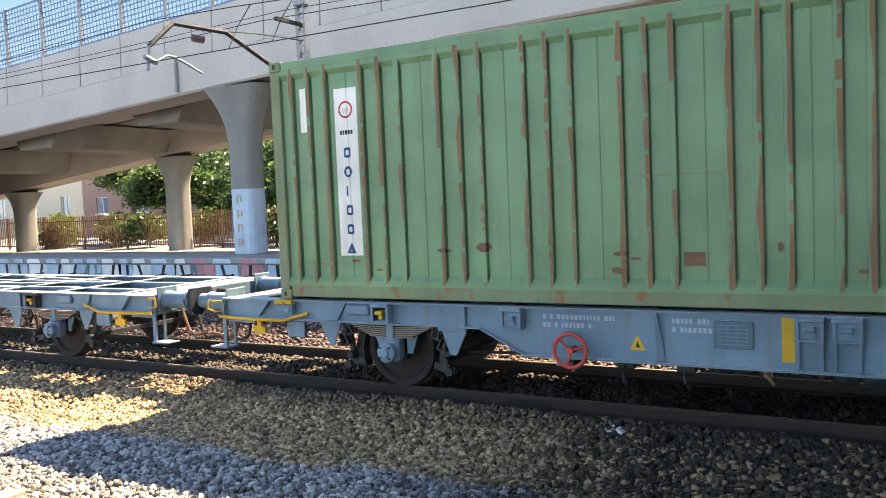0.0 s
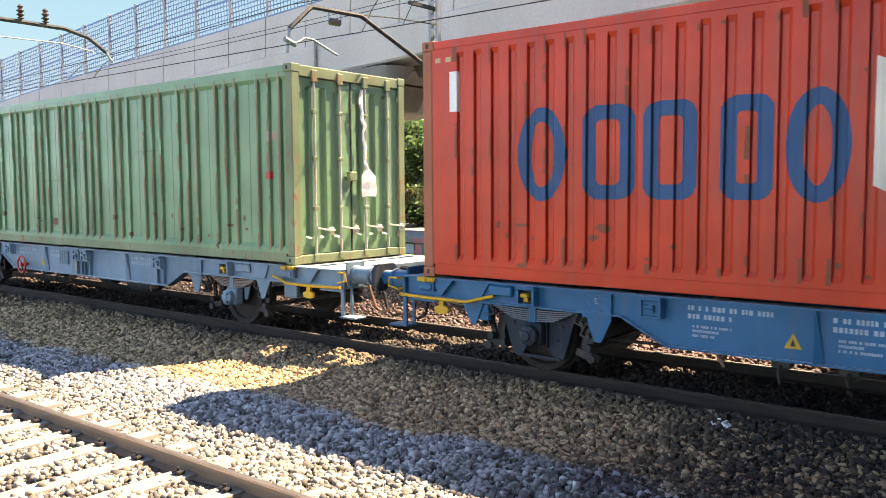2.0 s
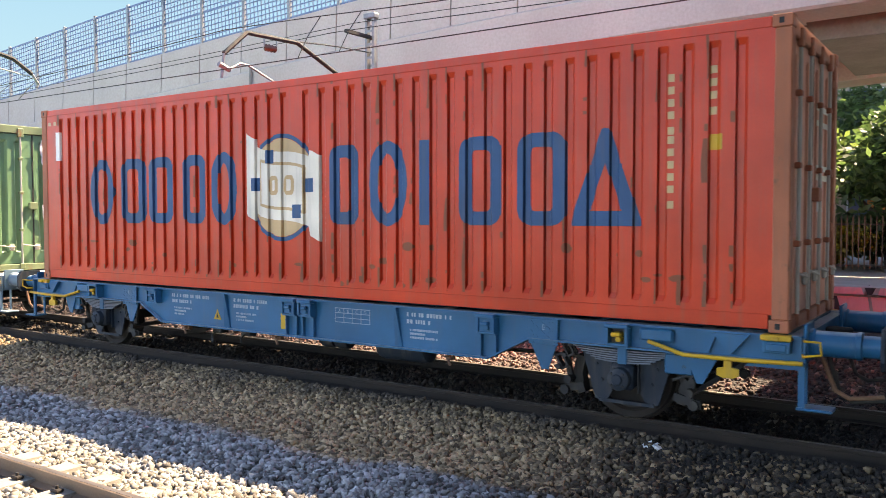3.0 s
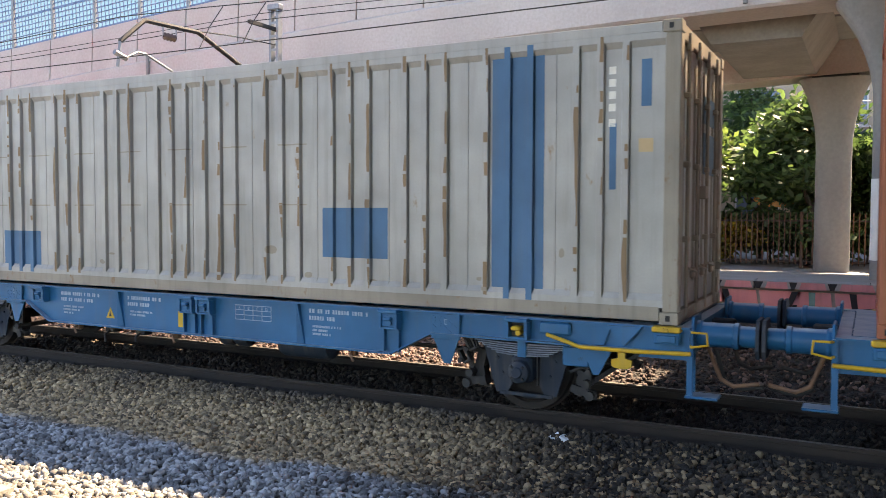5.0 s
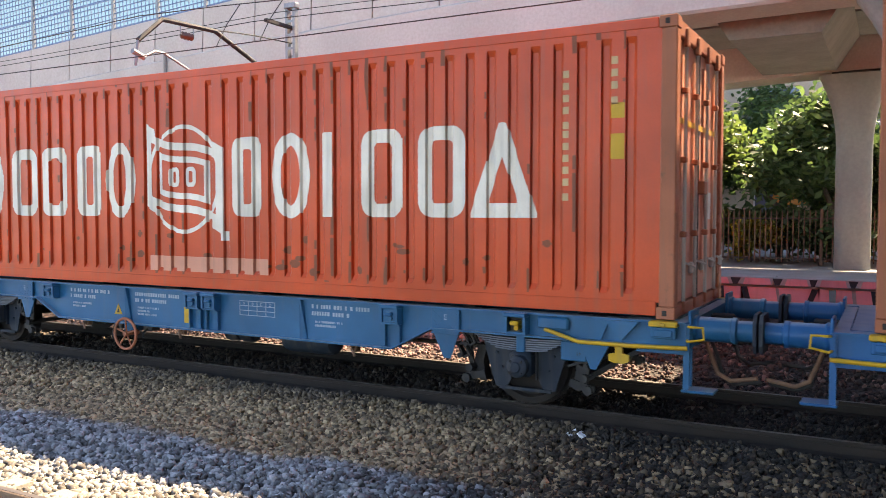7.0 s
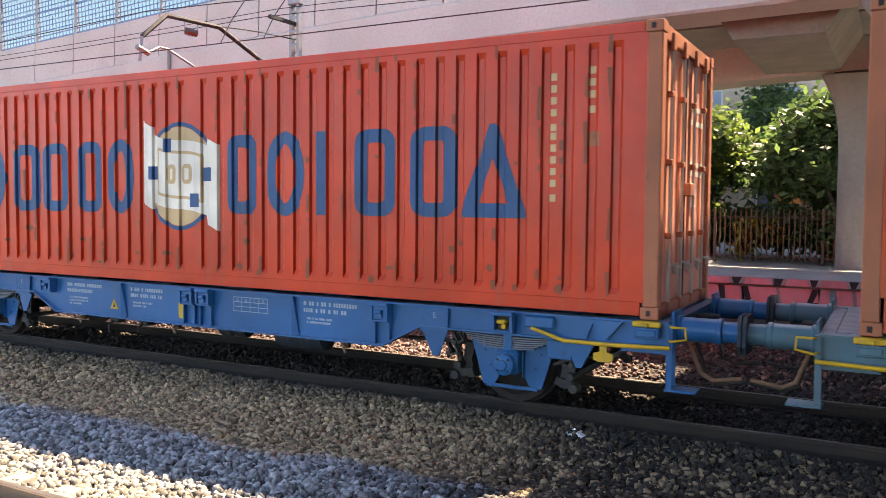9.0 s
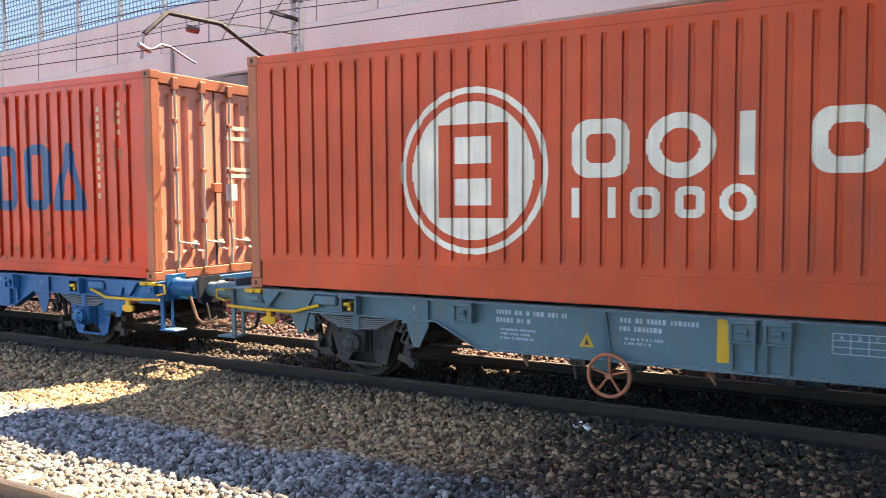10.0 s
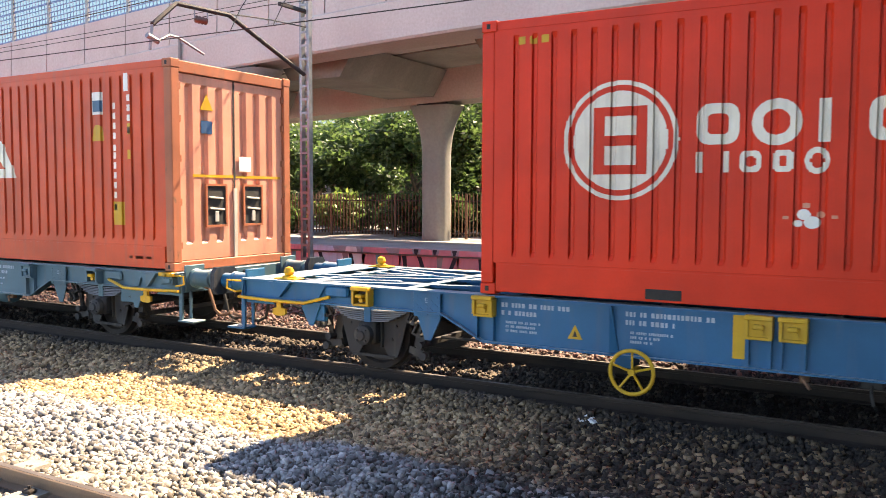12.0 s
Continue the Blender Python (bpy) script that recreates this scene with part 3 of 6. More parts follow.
def build_platform():
    b = Build().box(-90, 60, WALL_Y + 0.02, WALL_Y + 0.45, -0.2, PLAT_Z - 0.16)
    w = part("platform_wall", b, "concrete_dark")
    tagged(w, "low concrete platform wall covered with pink and pale graffiti", "wall", kind="structure")
    cop = mesh_of("coping_slab", Build().box(-0.99, 0.99, WALL_Y - 0.06, WALL_Y + 0.55, PLAT_Z - 0.156, PLAT_Z, 0.015))
    for i in range(32):
        c = part("coping_slab", cop, "paving", w)
        c.location.x = -45 + 2.0 * i
    p = part("platform", Build().prism([(WALL_Y + 0.45, -0.3), (WALL_Y + 0.45, PLAT_Z - 0.006), (18.95, PLAT_Z - 0.006), (24.9, BACK_Z), (95, BACK_Z), (95, -0.3)], -120, 80, "x"), "paving")
    tagged(p, "grey paved platform ground under the viaduct", "pavement", kind="structure")
    # graffiti: pink and pale fields with black slanting strokes
    rng = random.Random(7)
    x = -42.0
    while x < 4:
        wd = rng.uniform(0.5, 1.15)
        tone = "pink" if x > -11.5 else rng.choice(["pale_blue", "pale_blue", "white_plate", "pink"])
        f = Build()
        t1, t2 = rng.uniform(-0.12, 0.12), rng.uniform(-0.12, 0.12)
        f.prism([(x, -0.05), (x + wd - 0.05, -0.05), (x + wd - 0.05 + t2, PLAT_Z - 0.20), (x + t1, PLAT_Z - 0.20)], WALL_Y + 0.004, WALL_Y + 0.02)
        part("painted_field", f, tone, w)
        s = Build()
        lean = rng.uniform(-0.28, 0.28)
        a = x + wd * rng.uniform(0.2, 0.6)
        s.prism([(a, 0.0), (a + 0.08, 0.0), (a + 0.12 + lean, PLAT_Z - 0.2), (a + lean, PLAT_Z - 0.2)], WALL_Y - 0.004, WALL_Y + 0.004)
        if rng.random() < 0.6:
            s.prism([(a - 0.25, 0.25), (a + 0.3, 0.32), (a + 0.31, 0.37), (a - 0.23, 0.31)], WALL_Y - 0.004, WALL_Y + 0.003)
        part("painted_stroke", s, "black" if rng.random() < 0.8 else "teal", w)
        c = Build().prism([(x + 0.02, PLAT_Z - 0.15), (x + wd * 0.72, PLAT_Z - 0.15), (x + wd * 0.66, PLAT_Z - 0.02), (x + 0.06, PLAT_Z - 0.02)], WALL_Y - 0.066, WALL_Y - 0.062)
        part("painted_field", c, tone, w)
        if x > -11.5:
            k = Build().prism([(x + wd * 0.74, PLAT_Z - 0.02), (x + wd * 0.98, PLAT_Z - 0.02), (x + wd * 0.90, PLAT_Z - 0.15), (x + wd * 0.80, PLAT_Z - 0.15)], WALL_Y - 0.068, WALL_Y - 0.061)
            part("painted_stroke", k, "black", w)
        x += wd


FENCE_Y = 21.6


def build_fence():
    group = "railing along the platform"
    pick = mesh_of("picket", Build().box(-0.014, 0.014, -0.014, 0.014, 0.08, 1.30).prism([(-0.014, 1.30), (0.014, 1.30), (0, 1.36)], -0.014, 0.014))
    post = mesh_of("post", Build().box(-0.035, 0.035, -0.035, 0.035, 0, 1.36, 0.006))
    x, far = -44.0, Build()
    while x < 6.0:
        # one railing in two colours: reddish left of x -19, dark brown right
        tone = "fence" if x < -19 else "fence_dark"
        f = thing("railing", "rusty reddish steel picket railing on the platform edge" if x < -19 else "dark brown steel picket railing on the platform edge", "railing", pose(x, FENCE_Y, PLAT_Z - 0.02), group)
        part("post", post, tone, f)
        for z in (0.14, 1.12):
            part("rail_bar", Build().box(0.03, 2.47, -0.012, 0.012, z, z + 0.035), tone, f)
        for i in range(19):
            p = part("picket", pick, tone, f)
            p.location.x = 0.12 + 0.125 * i
        set_back(f)
        x += 2.5


LOW = [(-95, -0.6), (-60, 2.5), (-45, 3.85), (-36, 4.55), (-28.6, 5.10), (-22, 5.5), (-16, 5.88), (-11, 6.12), (-6, 6.26), (2, 6.38), (20, 6.5), (45, 6.5)]
BACK = [(-95, -0.8), (-60, 1.0), (-40, 2.45), (-32.3, 3.15), (-26, 3.84), (-20, 4.38), (-13, 4.70), (-8, 4.92), (-2, 5.2), (20, 5.6), (45, 5.6)]


def along(rows, x):
    for (a, za), (b, zb) in zip(rows, rows[1:]):
        if x <= b:
            k = (x - a) / (b - a)
            return za + (zb - za) * k
    return rows[-1][1]


def strip(xs, section):
    """A closed section (y, z offsets from the profile rows) swept along x."""
    b = Build()
    n = len(section(xs[0]))
    for x in xs:
        b.v += [(x, y, z) for y, z in section(x)]
    for i in range(len(xs) - 1):
        for k in range(n):
            j = (k + 1) % n
            b.f.append((i * n + k, (i + 1) * n + k, (i + 1) * n + j, i * n + j))
    b.f += [tuple(range(n)), tuple(range((len(xs) - 1) * n, len(xs) * n))]
    return b


BRIDGE_Y = 18.0


def build_viaduct():
    v = thing("viaduct", "long pale concrete road viaduct on flared piers", "bridge", kind="structure")
    xs = [-95 + 2.5 * i for i in range(57)]

    def edge(x):
        z = along(LOW, x)
        return [(BRIDGE_Y, z + 0.06), (BRIDGE_Y + 0.06, z), (BRIDGE_Y + 1.2, z), (BRIDGE_Y + 1.2, z + 0.35), (BRIDGE_Y + 4.0, z + 0.55), (BRIDGE_Y + 4.0, z + 1.0), (BRIDGE_Y + 0.1, z + 1.05), (BRIDGE_Y, z + 0.98)]
    part("edge_beam", strip(xs, edge), "concrete", v)

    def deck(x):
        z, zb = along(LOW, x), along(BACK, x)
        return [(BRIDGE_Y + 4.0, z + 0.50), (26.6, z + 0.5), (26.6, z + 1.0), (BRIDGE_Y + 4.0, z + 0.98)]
    # deck and cross beams are coloured darker than the edge beam
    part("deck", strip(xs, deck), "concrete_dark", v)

    def girder(x):
        zb = back((0, 0, along(BACK, x / SET_BACK)))[2]
        return [(25.1, zb), (26.4, zb), (26.5, along(LOW, x) + 0.55), (25.0, along(LOW, x) + 0.55)]
    part("girder", strip(xs, girder), "concrete", v)
    for gx in (-42, -35.5, -28.8, -22.2, -15.6, -9, -2.4, 4):
        z = along(LOW, gx)
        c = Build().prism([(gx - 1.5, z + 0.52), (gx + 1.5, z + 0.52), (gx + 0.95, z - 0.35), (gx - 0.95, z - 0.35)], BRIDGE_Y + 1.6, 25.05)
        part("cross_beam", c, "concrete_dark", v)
    # parapet, panel by panel
    x = -70.0
    while x < 20:
        z0, z1 = along(LOW, x), along(LOW, x + 1.98)
        b = Build()
        y0, y1 = BRIDGE_Y + 0.10, BRIDGE_Y + 0.36
        vs = [(xx, yy, zz) for xx, z in ((x, z0), (x + 1.955, z1)) for yy, zz in ((y0, z + 1.052), (y1, z + 1.052), (y1, z + 2.35), (y0 + 0.05, z + 2.35))]
        b.add(vs, [(0, 1, 2, 3), (4, 5, 6, 7), (0, 1, 5, 4), (1, 2, 6, 5), (2, 3, 7, 6), (3, 0, 4, 7)])
        part("parapet_panel", b, "concrete", v)
        x += 2.0
    # mesh screen on the parapet
    grid = Build()
    for i in range(13):
        xx = 0.0 + 2.0 * i / 12
        grid.box(xx - 0.017, xx + 0.017, -0.007, 0.007, 0.05, 2.0)
    for i in range(13):
        zz = 0.05 + 1.95 * i / 12
        w = 0.036 if i in (0, 6, 12) else 0.017
        grid.box(0, 2.0, -0.009, 0.009, zz - w, zz + w)
    gm = mesh_of("screen_mesh", grid)
    pm = mesh_of("screen_post", Build().box(-0.05, 0.05, -0.06, 0.06, -0.2, 2.1, 0.01))
    x = -70.0
    while x < -9:
        z0, z1 = along(LOW, x) + 2.35, along(LOW, x + 2) + 2.35
        s = part("screen_panel", gm, "mesh", v)
        s.matrix_basis = pose(x, BRIDGE_Y + 0.24, z0, 0, -math.degrees(math.atan2(z1 - z0, 2.0)), 0)
        p = part("screen_post", pm, "galv", v)
        p.location = (x, BRIDGE_Y + 0.24, z0)
        x += 2.0
    # drain pipes and hanging hooks on the face
    for px in (-19.4, -2.4, -36):
        z = along(LOW, px)
        part("drain_pipe", Build().cyl((px, BRIDGE_Y - 0.06, z + 0.1), (px, BRIDGE_Y - 0.06, z + 1.15), 0.05, 10), "concrete_dark", v, smooth=True)


def flared_pier(name, x, y, z0, z1, w, d, wt, dt, band):
    """A slab pier with rounded ends that widens into a capital."""
    def ring(hw, hd, z):
        r = min(hw, hd) * 0.6
        out = []
        for cx, cy, a0 in ((hw - r, hd - r, 0), (-(hw - r), hd - r, 90), (-(hw - r), -(hd - r), 180), (hw - r, -(hd - r), 270)):
            for k in range(4):
                a = radians(a0 + 30 * k)
                out.append((cx + r * math.cos(a), cy + r * math.sin(a), z))
        return out
    b, rings = Build(), []
    zs = [0, 0.02, 0.62, 0.70, 0.77, 0.83, 0.88, 0.92, 0.96, 1.0]
    for k in zs:
        f = 0 if k < 0.62 else ((k - 0.62) / 0.38) ** 2.2
        rings.append(ring(w / 2 + (wt - w) / 2 * f, d / 2 + (dt - d) / 2 * f, z0 + (z1 - z0) * k))
    n = len(rings[0])
    for r in rings:
        b.v += r
    for i in range(len(rings) - 1):
        for k in range(n):
            b.f.append((i * n + k, i * n + (k + 1) % n, (i + 1) * n + (k + 1) % n, (i + 1) * n + k))
    b.f += [tuple(range(n)), tuple(range((len(rings) - 1) * n, len(rings) * n))]
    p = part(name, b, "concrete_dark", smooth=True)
    p.location = (x, y, 0)
    tagged(p, "dark concrete viaduct pier with a wide capital" + (" and pale paint" if band else ""), "pier", "viaduct piers")
    pad = part("bearing", Build().box(-wt * 0.32, wt * 0.32, -dt * 0.3, dt * 0.3, z1 - 0.02, z1 + 0.08), "dark", p)
    if band:
        s = Build()
        ra, rb = ring(w / 2 + 0.006, d / 2 + 0.006, z0 + band[0]), ring(w / 2 + 0.006, d / 2 + 0.006, z0 + band[1])
        s.v += ra + rb
        s.f += [(k, (k + 1) % n, n + (k + 1) % n, n + k) for k in range(n)]
        part("paint_band", s, band[2], p, "pale painted band over old graffiti")
        g = Build()
        rng = random.Random(int(x * 10))
        for i in range(4):
            zc = z0 + band[0] + (band[1] - band[0]) * (0.85 - 0.22 * i)
            g.box(-0.10, -0.04, -d / 2 - 0.016, -d / 2 - 0.008, zc - 0.14, zc + 0.10)
            g.box(-0.10, 0.10, -d / 2 - 0.016, -d / 2 - 0.008, zc + 0.06 - 0.12 * (i % 2), zc + 0.10 - 0.12 * (i % 2))
            g.box(0.05, 0.10, -d / 2 - 0.016, -d / 2 - 0.008, zc - 0.10, zc + 0.08)
        part("painted_stroke", g, band[3], p)
    return p


def build_piers():
    for x, band in ((-17.25, (0.05, 1.95, "pale_blue", "sand_letter")), (0.40, (0.4, 2.0, "white_plate", "grimy")), (17.0, None), (-34.2, (0.05, 1.95, "white_plate", "blue_letter"))):
        flared_pier("front_pier", x, 18.45, PLAT_Z - 0.02, along(LOW, x) - 0.08, 0.85, 0.8, 2.3, 1.3, band)
    for x in (-31.4, -22.6, -12.0, -0.8, 10.4):
        set_back(flared_pier("back_pier", x, 20.7, PLAT_Z - 0.02, along(BACK, x) - 0.08, 0.74, 0.7, 1.5, 1.0, None))
    b = part("abutment", Build().box(-90, -36.5, BRIDGE_Y + 0.9, BRIDGE_Y + 1.4, 0.0, 6.0).box(-90, -36.5, BRIDGE_Y + 0.9, BRIDGE_Y + 1.4, -0.2, 0.0), "dark")
    tagged(b, "dark retaining wall that closes the viaduct's ramp", "wall", kind="structure")


# ---- overhead line ----
MAST_X, MAST_Y = -11.6, 14.3


def build_mast():
    m = thing("catenary_mast", "grey galvanised lattice mast carrying the overhead line's cantilever", "mast", pose(MAST_X, MAST_Y, 0))
    col = Build()
    for dx in (-0.10, 0.10):
        col.box(dx - 0.03, dx + 0.03, -0.06, 0.06, -0.1, 6.5)
    for i in range(22):
        z = 0.1 + 0.29 * i
        col.box(-0.08, 0.08, -0.065, -0.055, z, z + 0.05)
        col.box(-0.08, 0.08, 0.055, 0.065, z + 0.14, z + 0.19)
    part("column", col, "galv", m)
    part("footing", Build().box(-0.35, 0.35, -0.35, 0.35, -0.3, 0.16, 0.03), "concrete_dark", m)
    part("cap", Build().box(-0.16, 0.16, -0.09, 0.09, 6.49, 6.62, 0.02), "galv", m)

    def at(y, z):
        return (0, y - MAST_Y, z)
    arm = Build().tube([at(14.24, 4.72), at(11.98, 5.57), at(10.67, 5.53), at(10.12, 5.06)], 0.045, 8)
    part("cantilever_tube", arm, "grimy", m, smooth=True)
    ins = Build().lathe([(0.02, -0.16), (0.07, -0.13), (0.03, -0.10), (0.075, -0.06), (0.03, -0.03), (0.075, 0.02), (0.03, 0.05), (0.07, 0.1), (0.02, 0.13)], 12, at(11.27, 5.34), "y")
    part("insulator", ins, "lead", m, smooth=True)
    part("strap", Build().tube([at(11.42, 5.53), at(11.42, 5.36), at(11.10, 5.36), at(11.10, 5.53)], 0.015, 6), "galv", m)
    part("drop_tube", Build().tube([at(10.12, 5.06), at(10.06, 4.62)], 0.028, 8).cyl(at(10.0, 4.86), at(10.25, 4.78), 0.05, 8), "galv", m, smooth=True)
    part("registration_arm", Build().tube([at(10.25, 4.80), at(10.5, 4.94), at(10.7, 4.93), at(11.31, 4.72)], 0.022, 8), "galv", m, smooth=True)
    part("upper_bracket", Build().box(-0.04, 0.04, 13.45 - MAST_Y, 0.05, 6.05, 6.12).tube([at(14.3, 5.75), at(13.2, 5.70), at(12.69, 5.66), at(11.9, 5.58)], 0.014, 6), "grimy", m)
    # overhead wires, hung from the cantilever
    w = thing("overhead_line", "thin dark contact and messenger wires with droppers above the track", "overhead line")
    span = [(-70 + 2.0 * i) for i in range(66)]

    def sag(x, z, dip):
        k = ((x - MAST_X) % 45.0) / 45.0
        return z - dip * 4 * k * (1 - k)
    part("contact_wire", Build().tube([(x, 9.95, 4.73) for x in span], 0.009, 5), "dark", w)
    part("messenger_wire", Build().tube([(x, 10.5, sag(x, 5.62, 0.55)) for x in span], 0.009, 5), "dark", w)
    part("feeder_wire", Build().tube([(x, 13.45, sag(x, 6.1, 0.35)) for x in span], 0.009, 5), "dark", w)
    part("earth_wire", Build().tube([(x, 14.2, sag(x, 6.45, 0.35)) for x in span], 0.008, 5), "dark", w)
    for x in (-19.5, -18.2, -9.6, -8.7, -2.6, -1.8, -26, -25):
        zt = sag(x, 5.62, 0.55)
        part("dropper", Build().tube([(x, 10.5, zt), (x - 0.02, 10.2, 0.5 * (zt + 4.73)), (x, 9.95, 4.74)], 0.008, 5), "dark", w)
    # a second mast between the tracks, farther down the line
    a = thing("catenary_mast", "grey steel mast with a long arm and upright insulators", "mast", pose(-17.1, 5.4, 0))
    part("column", Build().box(-0.10, -0.04, -0.08, 0.08, -0.2, 6.0).box(0.04, 0.10, -0.08, 0.08, -0.2, 6.0), "mesh", a)
    part("arm_tube", Build().tube([(0, 0.0, 5.52), (0, 2.5, 5.54), (0, 3.35, 5.53), (0, 3.85, 5.42), (0, 4.25, 5.16)], 0.045, 8), "grimy", a, smooth=True)
    part("drop_tube", Build().tube([(0, 4.25, 5.16), (0, 4.40, 4.95)], 0.028, 8), "galv", a, smooth=True)
    for yy in (2.45, 2.95):
        part("insulator", Build().lathe([(0.02, 0.0), (0.07, 0.03), (0.03, 0.06), (0.08, 0.10), (0.03, 0.14), (0.08, 0.18), (0.03, 0.22), (0.06, 0.26), (0.02, 0.30)], 12, (0, yy, 5.58), "z"), "lead", a, smooth=True)
    part("stay_rod", Build().tube([(0, 0.0, 5.15), (0, 3.3, 5.22), (0, 4.2, 5.10)], 0.016, 6), "galv", a)


# ---- trees, bushes, houses behind the railing ----
def tree(name, x, y, h, spread, seed, leaf, label, leaves=5200, low=0.28, trunk=0.15, lean=0.0):
    rng = np.random.default_rng(seed)
    t = thing(name, label, "tree", pose(x, y, PLAT_Z - 0.02), "trees behind the railing")
    wood = Build()
    tips = []

    def limb(p, d, length, r, depth):
        q = p + d * length
        mid = p + d * length * 0.5 + Vector(rng.normal(0, 0.05 * length, 3))
        wood.cyl(p, mid, r, 7, r * 0.84, False)
        wood.cyl(mid, q, r * 0.84, 7, r * 0.66, False)
        if depth >= 2:
            tips.append(mid)
        tips.append(q) if depth >= 1 else None
        if depth < 4:
            for _ in range(3 if depth < 3 else 2):
                nd = (d + Vector(rng.normal(0, 0.62, 3)) + Vector((0, 0, 0.16))).normalized()
                limb(q, nd, length * rng.uniform(0.58, 0.82), r * 0.6, depth + 1)
    limb(Vector((0, 0, -0.05)), Vector((lean, 0, 1)).normalized(), h * low, trunk, 0)
    part("trunk", wood, "bark", t, smooth=True)
    tips = np.array([tuple(p) for p in tips])
    k = rng.integers(0, len(tips), leaves)
    pos = tips[k] + rng.normal(0, 1, (leaves, 3)) * np.array([0.30, 0.30, 0.22]) * spread * 0.42
    L = rng.uniform(0.05, 0.12, leaves) * (1 + 0.15 * spread)
    d = rng.normal(0, 1, (leaves, 3)) * np.array([1, 1, 0.5]) + np.array([0, 0, -0.35])
    d /= np.linalg.norm(d, axis=1)[:, None]
    u = np.cross(d, rng.normal(0, 1, (leaves, 3)))
    u /= np.linalg.norm(u, axis=1)[:, None]
    a = pos - d * L[:, None]
    b = pos + d * L[:, None]
    s1, s2 = pos + u * (L * 0.45)[:, None], pos - u * (L * 0.45)[:, None]
    v = np.stack([a, s1, b, s2], 1).reshape(-1, 3)
    part("crown", quads_mesh("crown", v, np.arange(leaves * 4).reshape(-1, 4), leaf), leaf, t)
    return set_back(t)


def build_trees():
    full = "leafy green street tree with a dark forked trunk"
    young = "bright green young tree with feathery leaves"
    dense = "dense dark green young tree with drooping leaves"
    tree("street_tree", -13.7, 25.5, 6.6, 2.1, 3, "leaf", full, 13000, 0.30, 0.15, 0.12)
    tree("street_tree", -16.6, 27.0, 5.6, 1.9, 4, "leaf", full, 9500, 0.28, 0.14)
    tree("street_tree", -11.2, 28.0, 7.4, 2.4, 6, "leaf", full, 13000, 0.28, 0.15)
    tree("street_tree", -7.6, 25.5, 7.0, 2.3, 5, "leaf", full, 13000, 0.28, 0.14, -0.1)
    tree("street_tree", -4.6, 24.6, 6.6, 2.3, 8, "leaf_bright", young, 12000, 0.24, 0.09)
    tree("street_tree", -1.4, 23.6, 7.2, 2.7, 12, "leaf", dense, 22000, 0.20, 0.11)
    tree("street_tree", 0.5, 24.2, 7.0, 2.6, 13, "leaf", dense, 18000, 0.20, 0.11)
    tree("street_tree", -2.9, 25.6, 7.4, 2.7, 14, "leaf", dense, 18000, 0.20, 0.11)
    tree("street_tree", 3.4, 25.0, 5.6, 1.9, 15, "leaf", full, 5000, 0.28, 0.14)
    tree("street_tree", -20.2, 27.5, 5.6, 2.0, 18, "leaf", full, 9500, 0.28, 0.15)
    tree("street_tree", -23.6, 29.0, 5.6, 2.0, 24, "leaf", full, 6000, 0.28, 0.15)
    tree("street_tree", -28.8, 31.0, 5.6, 2.2, 21, "leaf", full, 7000, 0.30, 0.16)
    tree("street_tree", -26.2, 27.5, 5.4, 2.3, 71, "leaf", dense, 13000, 0.22, 0.14)
    tree("street_tree", -21.8, 25.6, 5.2, 2.2, 72, "leaf", dense, 12000, 0.22, 0.14)
    tree("street_tree", -18.4, 25.0, 5.2, 2.2, 73, "leaf", dense, 12000, 0.22, 0.14)
    tree("street_tree", -31.5, 32.0, 4.6, 1.7, 22, "leaf_bright", young, 4000, 0.28, 0.11)
    tree("street_tree", -31.8, 26.4, 5.2, 2.1, 81, "leaf", full, 9000, 0.30, 0.14)
    tree("street_tree", -28.6, 26.0, 5.4, 2.2, 82, "leaf", dense, 12000, 0.26, 0.14)
    for i in range(13):
        tx = -36 + 3.6 * i
        tree("street_tree", tx, 33.0 + 1.3 * (i % 3), 8.4, 3.0, 60 + i, "leaf_bright" if i % 4 == 2 else "leaf", full, 9000, 0.25, 0.15)
    tree("bush", -10.9, 24.4, 2.9, 0.9, 31, "leaf_yellow", "bush with yellowing leaves behind the railing", 1500, 0.2, 0.04)
    tree("bush", -3.2, 22.4, 1.9, 0.95, 33, "leaf_yellow", "sunlit yellow-green bush behind the railing", 1500, 0.2, 0.03)
    tree("bush", -5.0, 22.5, 1.7, 0.9, 35, "leaf_bright", "sunlit yellow-green bush behind the railing", 1500, 0.2, 0.03)
    for i, bx in enumerate((-37.5, -31.5, -28.4, -26.0, -23.6, -21.2, -18.8, -16.6, -14.4, -12.4, -9.0, -6.9, -1.2, 0.8)):
        tree("bush", bx, 22.25 + 0.3 * (i % 3), 2.1, 1.9, 40 + i, "leaf_bright" if i % 3 == 1 else "leaf", "low tangled green shrub growing through the railing", 3200, 0.2, 0.03)
    for i in range(17):
        tree("bush", -16.2 + 1.15 * i, 23.5 + 0.45 * (i % 3), 2.7, 1.9, 120 + i, "leaf_bright" if i % 4 == 2 else "leaf", "shoulder-high leafy shrub in the hedge behind the railing", 3400, 0.16, 0.03)


